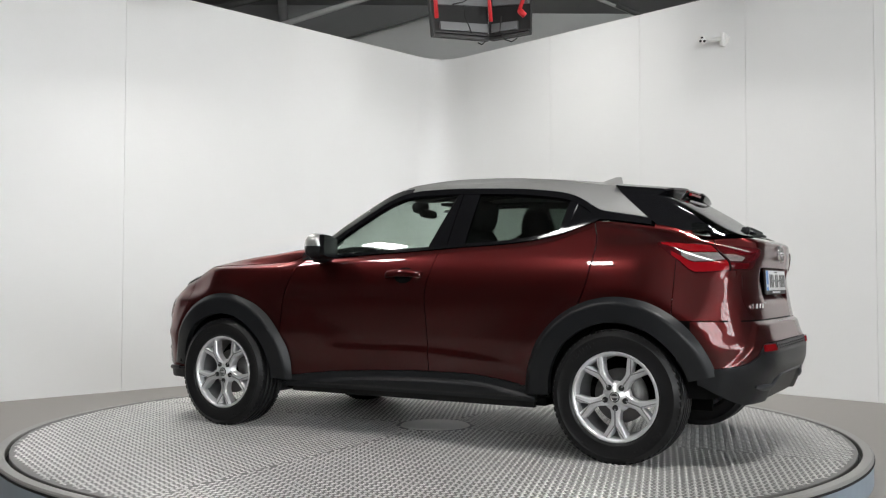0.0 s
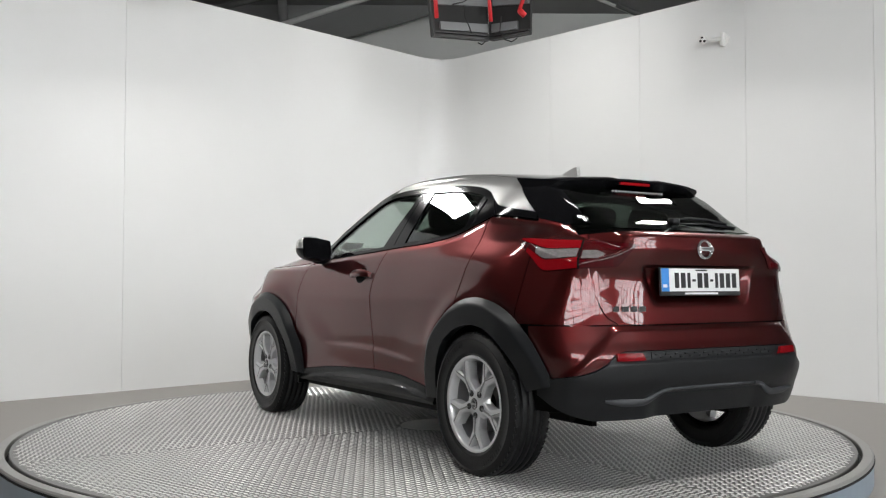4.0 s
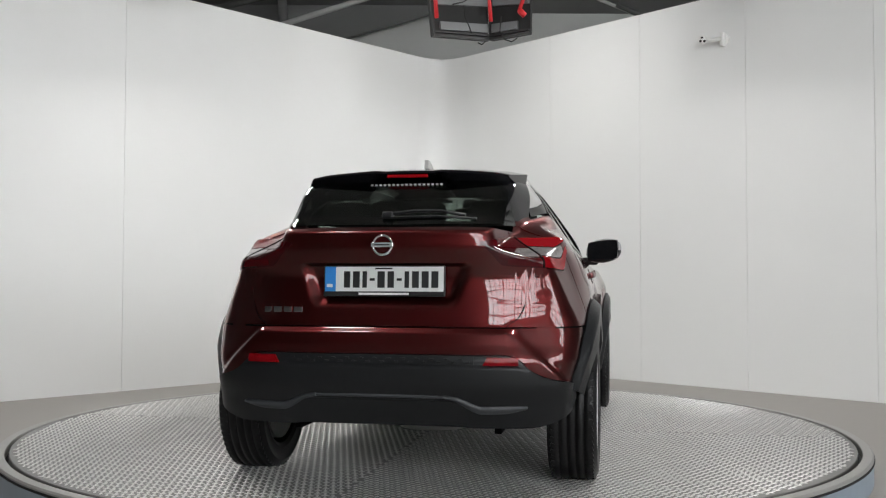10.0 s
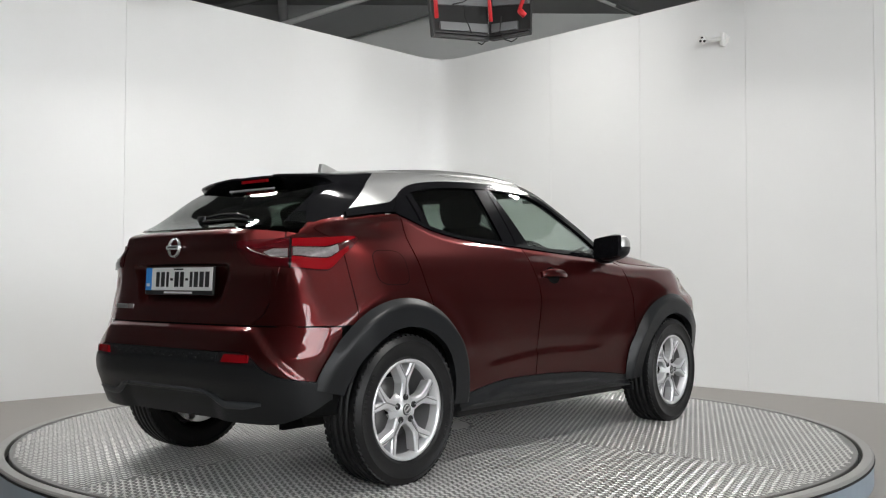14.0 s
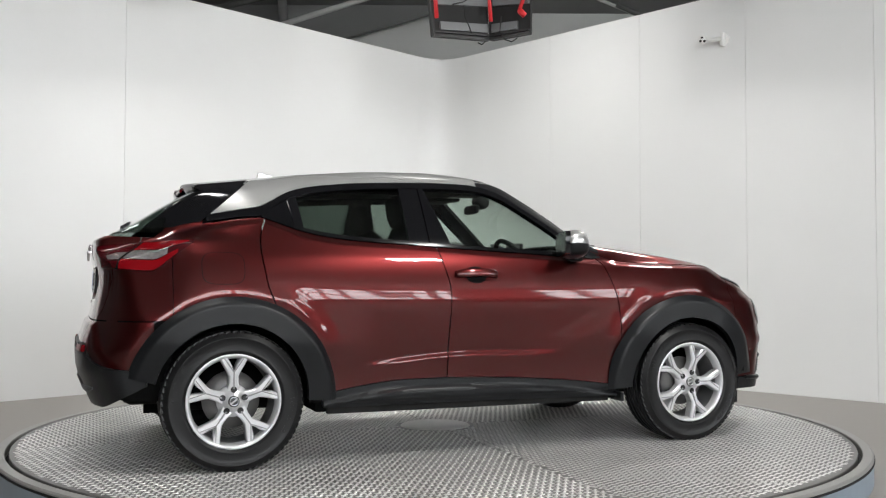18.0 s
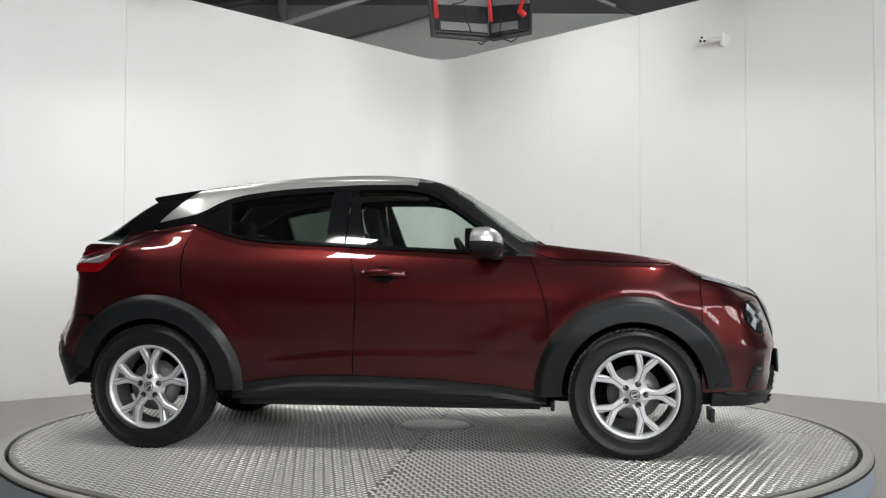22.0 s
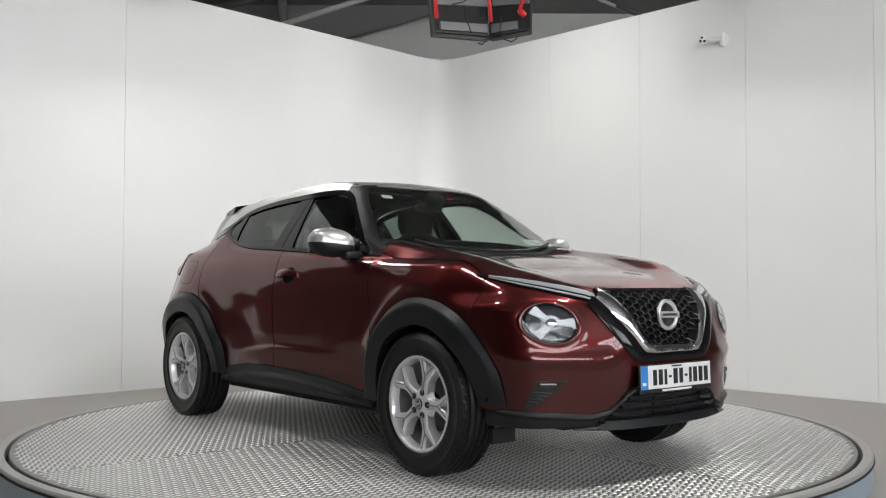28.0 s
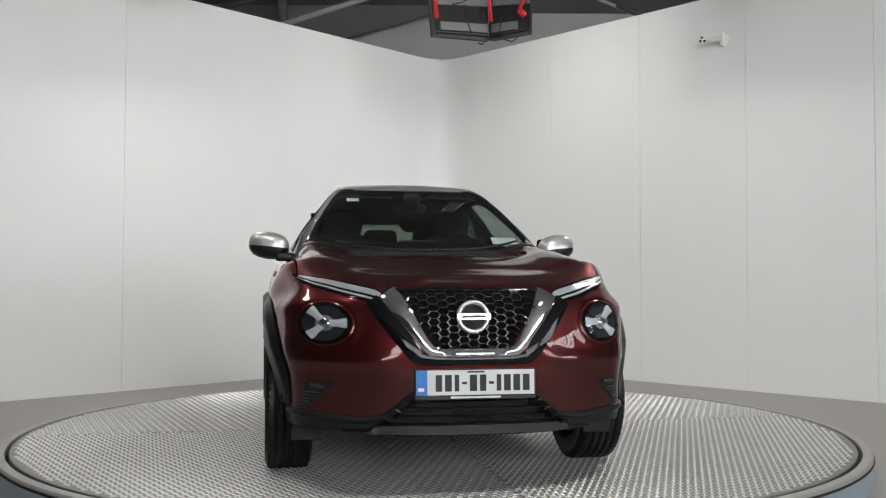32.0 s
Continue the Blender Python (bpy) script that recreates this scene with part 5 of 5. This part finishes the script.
for r0, r1 in zip(rows, rows[1:]):
    n = len(r0)
    for j in range(n):
        bm.faces.new((r0[j], r1[j], r1[(j + 1) % n], r0[(j + 1) % n]))
bm.faces.new(rows[0])
bm.faces.new(rows[-1][::-1])
bmesh.ops.recalc_face_normals(bm, faces=bm.faces)
spoiler = part("spoiler", bm, M["black"], car, "gloss black roof spoiler")
spoiler.data.set_sharp_from_angle(angle=radians(40))
part("brake_light", boxed((-1.499, 0, 1.418), (0.014, 0.20, 0.015), None, 0.003), M["red_lens"], spoiler, "red high brake light", smooth=False)
# print high on the rear window as a row of plain bars
for k in range(17):
    y0 = 0.168 - 0.021 * k
    q = rear(np.array([y0]), np.array([1.375]))[0]
    part("window_print", boxed((q[0] - 0.006, y0, 1.375), (0.003, 0.011, 0.007), None), M["print"], car, smooth=False)
# rear wiper
q = rear(np.array([0.02]), np.array([1.215]))[0]
part("wiper_pivot", boxed((q[0] - 0.018, 0.02, 1.212), (0.04, 0.05, 0.032), None, 0.008), M["clad"], car)
wip = [tuple(rear(np.array([y0]), np.array([z0]))[0] - np.array([0.026, 0, 0])) for y0, z0 in ((0.02, 1.216), (-0.10, 1.232), (-0.22, 1.228), (-0.33, 1.208))]
part("rear_wiper", tube(wip, 0.008, 6), M["clad"], car, "black rear wiper arm")
wip = [tuple(rear(np.array([y0]), np.array([z0]))[0] - np.array([0.012, 0, 0])) for y0, z0 in ((0.0, 1.200), (-0.20, 1.205), (-0.38, 1.192))]
part("wiper_blade", tube(wip, 0.006, 6), M["clad"], car)
# roof antenna fin
fin = slab([(-0.085, 0.0), (0.085, 0.0), (0.02, 0.026), (-0.05, 0.046), (-0.075, 0.046)], -0.012, 0.012, pose(-0.98, 0, 1.505) @ Matrix.Rotation(radians(90), 4, "X"), 0.005)
part("antenna_fin", fin, M["silver"], car, "silver shark fin antenna", smooth=False)


# ---- side details
def side_details(flip):
    sg = -1 if flip else 1
    # door handle: flat black oval that paints the cup's shade, and pull
    oval("handle_cup_shade", (-0.016, 0.956), (0.064, 0.046), side_at, M["shell"], flip=flip, n=32, proud=0.0015, thick=0.004)
    x = -0.138 + 0.245 * steps(24)[:, None]
    t = (steps(9) * 2 - 1)[None, :]
    k = (x + 0.138) / 0.245
    z = 0.957 + 0.004 * np.sin(k * math.pi) + t * (0.0200 - 0.005 * np.abs(2 * k - 1) ** 3)
    lift = 0.012 + 0.022 * np.sin(np.clip(k, 0.0, 1) * math.pi) ** 0.6 + 0.006 * (1 - t ** 2)
    skin("door_handle", side_at(x, z), M["paint"], car, "maroon pull handle", proud=lift, thick=0.014, flip=flip)
    if flip:
        a = np.linspace(0, 2 * math.pi, 61)[:, None]
        for name, q0, q1, mm, up in (("flap_gap", 0.965, 1.0, "shell", 0.0006), ("fuel_flap", 0.02, 0.965, "paint", 0.0012)):
            q = np.linspace(q0, q1, 8 if q0 < 0.5 else 3)[None, :]
            xx = -1.366 + 0.104 * q * np.sign(np.cos(a)) * np.abs(np.cos(a)) ** 0.55
            zz = 0.982 + 0.080 * q * np.sign(np.sin(a)) * np.abs(np.sin(a)) ** 0.55
            skin(name, side_at(xx, zz), M[mm], car, proud=up, thick=0.003, flip=flip)
    # mirror
    mir = new("mirror")
    mir.parent = car
    for name, lo, hi, mm in (("mirror_cap", -0.1, 0.999, M["silver"]), ("mirror_base", -0.999, -0.1, M["clad"])):
        n, mq = 40, 14
        th = np.linspace(0, 2 * math.pi, n + 1)[:, None]
        v = np.linspace(lo, hi, mq)[None, :]
        rr = (1 - np.abs(v) ** 2.6) ** (1 / 2.2)
        cx, sx = np.cos(th), np.sin(th)
        X = 0.082 * np.sign(cx) * np.abs(cx) ** 0.8 * rr * (1 - 0.10 * v)
        X = np.where(X < -0.05, -0.05 - (X + 0.05) * -0.25, X)
        Y = 0.112 * np.sign(sx) * np.abs(sx) ** 0.75 * rr
        Z = 0.076 * v + 0.10 * Y + 0 * th
        P = np.stack([0.545 + X - 0.22 * Y, 0.868 + Y, 1.128 + Z], -1)
        skin(name, P, mm, mir, "silver mirror cap" if hi > 0 else "black mirror housing", own=True, thick=-0.004, flip=flip, edge=0.0)
    P = np.array([[[0.502 + 0.10 * 0 - 0.22 * yy, 0.868 + yy, 1.128 + zz + 0.10 * yy] for zz in np.linspace(-0.052, 0.052, 6)] for yy in np.linspace(-0.088, 0.088, 8)])
    P[..., 0] = 0.488 - 0.22 * (P[..., 1] - 0.868)
    skin("mirror_glass", P, M["chrome"], mir, "mirror glass", own=True, thick=0.003, flip=flip)
    fy, fz = np.meshgrid(np.linspace(-1, 1, 10), np.linspace(-1, 1, 8), indexing="ij")
    FY, FZ = 0.100 * fy * np.sqrt(1 - 0.16 * fz ** 2), 0.066 * fz * np.sqrt(1 - 0.16 * fy ** 2)
    P = np.stack([0.497 - 0.22 * FY + 0 * FZ, 0.868 + FY, 1.128 + FZ + 0.10 * FY], -1)
    skin("mirror_frame", P, M["black"], mir, "black mirror frame", own=True, thick=0.03, flip=flip)
    stalk = boxed((0.60, 0.775 * sg, 1.060), (0.07, 0.11, 0.05), None, 0.016)
    part("mirror_stalk", stalk, M["clad"], mir)
    # mud flap and jacking lip
    part("sill_lip", boxed((0.0, 0.750 * sg, 0.262), (1.66, 0.03, 0.045), None, 0.006), M["under"], car, smooth=False)
    part("mud_flap", boxed((0.895, 0.75 * sg, 0.262), (0.02, 0.12, 0.05), None, 0.004), M["clad"], car, smooth=False)
    part("air_deflector", boxed((1.72, 0.70 * sg, 0.225), (0.025, 0.14, 0.07), None, 0.004), M["clad"], car, smooth=False)


both(side_details)

# ---- underbody
part("floor_pan", boxed((0.1, 0, 0.30), (3.4, 1.04, 0.09), None, 0.03), M["under"], car, "dark underbody floor", smooth=False)
part("floor_side", boxed((0, 0, 0.275), (1.78, 1.50, 0.05), None, 0.01), M["shell"], car, smooth=False)
part("exhaust_box", boxed((-1.70, -0.15, 0.36), (0.24, 0.75, 0.13), None, 0.05), M["under"], car)
part("rear_axle", tube([(-AXLE, -0.68, 0.30), (-AXLE + 0.05, -0.3, 0.27), (-AXLE + 0.05, 0.3, 0.27), (-AXLE, 0.68, 0.30)], 0.04, 10), M["under"], car)
part("front_axle", tube([(AXLE, -0.68, 0.30), (AXLE - 0.05, 0.0, 0.24), (AXLE, 0.68, 0.30)], 0.045, 10), M["under"], car)
part("engine_tray", boxed((1.46, 0, 0.275), (0.95, 1.05, 0.05), None, 0.02), M["under"], car, smooth=False)


# ---- cabin seen through the glass
def loft(sections, close=True):
    """Joins rings of equal count."""
    bm = bmesh.new()
    rings = [[bm.verts.new(v) for v in sec] for sec in sections]
    n = len(rings[0])
    for r0, r1 in zip(rings, rings[1:]):
        for k in range(n):
            bm.faces.new((r0[k], r0[(k + 1) % n], r1[(k + 1) % n], r1[k]))
    if close:
        bm.faces.new(rings[0][::-1])
        bm.faces.new(rings[-1])
    bmesh.ops.recalc_face_normals(bm, faces=bm.faces)
    return bm


def pad(c, s, lean=0.0, n=28, k=3.2):
    """A soft cushion: a rounded block of size s about c, leaned about y."""
    secs = []
    m = Matrix.Translation(c) @ Matrix.Rotation(radians(lean), 4, "Y")
    for i in range(11):
        v = -1 + 2 * i / 10
        v = math.copysign(abs(v) ** 0.8, v) * 0.995
        rr = (1 - abs(v) ** k) ** (1 / k)
        sec = []
        for j in range(n):
            a = 2 * math.pi * j / n
            ca, sa = math.cos(a), math.sin(a)
            sec.append(m @ Vector((s[0] / 2 * rr * math.copysign(abs(ca) ** (2 / k), ca), s[1] / 2 * (0.25 + 0.75 * rr) * math.copysign(abs(sa) ** (2 / k), sa), s[2] / 2 * v)))
        secs.append(sec)
    return loft(secs)


for sy in (-1, 1):
    seat = new("front_seat")
    seat.parent = car
    part("seat_cushion", pad((0.12, 0.37 * sy, 0.62), (0.54, 0.50, 0.18)), M["seat"], seat)
    part("seat_back", pad((-0.20, 0.37 * sy, 0.93), (0.15, 0.50, 0.66), -17), M["seat"], seat)
    part("headrest", pad((-0.315, 0.37 * sy, 1.315), (0.10, 0.27, 0.19), -12), M["seat"], seat)
    for dy in (-0.06, 0.06):
        part("headrest_post", tube([(-0.29, 0.37 * sy + dy, 1.20), (-0.31, 0.37 * sy + dy, 1.29)], 0.008, 8), M["chrome"], seat)
    belt_at = [(-0.27, 0.53 * sy, 1.36), (-0.22, 0.59 * sy, 1.10), (-0.15, 0.62 * sy, 0.75)]
    part("seat_belt", tube(belt_at, 0.014, 6), M["trim"], seat)
bench = new("rear_seat")
bench.parent = car
part("bench_cushion", pad((-0.78, 0, 0.66), (0.5, 1.24, 0.2), k=5), M["seat"], bench)
part("bench_back", pad((-1.07, 0, 0.93), (0.15, 1.24, 0.60), -20, k=5), M["seat"], bench)
for yy in (-0.38, 0.0, 0.38):
    part("headrest", pad((-1.20, yy, 1.26), (0.09, 0.26, 0.13), -14), M["seat"], bench)
part("dashboard", pad((0.80, 0, 0.98), (0.40, 1.30, 0.26), 8, k=4), M["trim"], car)
part("instrument_hood", pad((0.62, 0.37, 1.10 - 0.01), (0.2, 0.36, 0.10), 10), M["trim"], car)
part("screen", boxed((0.60, 0.0, 1.10), (0.02, 0.22, 0.13), Matrix.Translation((0, 0, 0)), 0.008), M["ink"], car)
wheel_at = Matrix.Translation((0.42, -0.37, 1.00)) @ Matrix.Rotation(radians(62), 4, "Y")
ring = tube([wheel_at @ Vector((0.185 * math.cos(a), 0.185 * math.sin(a), 0)) for a in np.linspace(0, 2 * math.pi, 36)[:-1]], 0.015, 10, closed=True)
part("steering_wheel", ring, M["trim"], car)
part("steering_boss", pad((0.425, -0.37, 1.0), (0.06, 0.18, 0.14), -28), M["trim"], car)
part("steering_spoke", tube([wheel_at @ Vector((0, -0.18, 0)), wheel_at @ Vector((0, 0.18, 0))], 0.014, 8), M["trim"], car)
part("interior_mirror", pad((0.30, 0.0, 1.375), (0.035, 0.21, 0.06), 10), M["trim"], car)
part("mirror_mount", pad((0.36, 0.0, 1.425), (0.10, 0.11, 0.07), 30), M["trim"], car)
part("parcel_shelf", boxed((-1.42, 0, 1.06), (0.50, 1.10, 0.03), None, 0.01), M["trim"], car, smooth=False)
part("boot_floor", boxed((-1.40, 0, 0.66), (0.9, 1.04, 0.04)), M["trim"], car, smooth=False)
part("cabin_floor", boxed((0.0, 0, 0.40), (1.8, 1.46, 0.04)), M["trim"], car, smooth=False)
# headlining under the roof
s, t = steps(20)[:, None], steps(16)[None, :] * 2 - 1
x = -1.45 * (1 - s) + 0.24 * s + 0 * t
y = t * curve((-1.6, 0.36), (-0.8, 0.44), (0.3, 0.42))(x)
skin("headlining", top_at(x, y), M["trim"], car, proud=-0.035, thick=0.008)
for sy in (-1, 1):
    part("sun_visor", boxed((0.18, 0.27 * sy, 1.446), (0.17, 0.33, 0.018), Matrix.Translation((0, 0, 0)), 0.006), M["trim"], car)
# papers on the screen
q = top_at(np.array([0.375]), np.array([-0.365]))[0]
m = Matrix.Translation((q[0] - 0.012, q[1], q[2] - 0.012)) @ Matrix.Rotation(radians(35), 4, "Y")
part("screen_sticker", boxed((0, 0, 0), (0.035, 0.075, 0.001), m), M["white"], car, "small white screen sticker", smooth=False)
q = top_at(np.array([0.73]), np.array([0.50]))[0]
m = Matrix.Translation((q[0] - 0.02, q[1], q[2] - 0.020)) @ Matrix.Rotation(radians(30), 4, "Y")
part("dashboard_paper", boxed((0, 0, 0), (0.08, 0.15, 0.001), m), M["white"], car, "white paper behind the windscreen", smooth=False)
# cowl and wipers at the foot of the screen
s, t = steps(12)[:, None], steps(40)[None, :] * 2 - 1
x = (0.940 - 0.195 * t ** 2) + s * 0.035
skin("cowl", top_at(x, t * 0.68 + 0 * s), M["clad"], car, proud=0.004)
for y0, y1 in ((-0.50, 0.05), (0.02, 0.55)):
    wp = [tuple(top_at(np.array([0.925 - 0.16 * (yy / 0.6) ** 2]), np.array([yy]))[0] + np.array([0, 0, 0.014])) for yy in np.linspace(y0, y1, 6)]
    part("wiper", tube(wp, 0.007, 6), M["clad"], car)


# ---------------------------------------------------------------- what moves
def motions():
    table_rows, car_rows = [], []
    for k in range(33):
        a = heading(k)
        c, s = math.cos(radians(a)), math.sin(radians(a))
        table_rows.append((float(k), pose(0, 0, 0, 0, 0, a)))
        car_rows.append((float(k), pose(CAR_OFF[0] * c - CAR_OFF[1] * s, CAR_OFF[0] * s + CAR_OFF[1] * c, 0, 0, 0, a)))
    walk(turntable, table_rows)
    walk(car, car_rows)


motions()
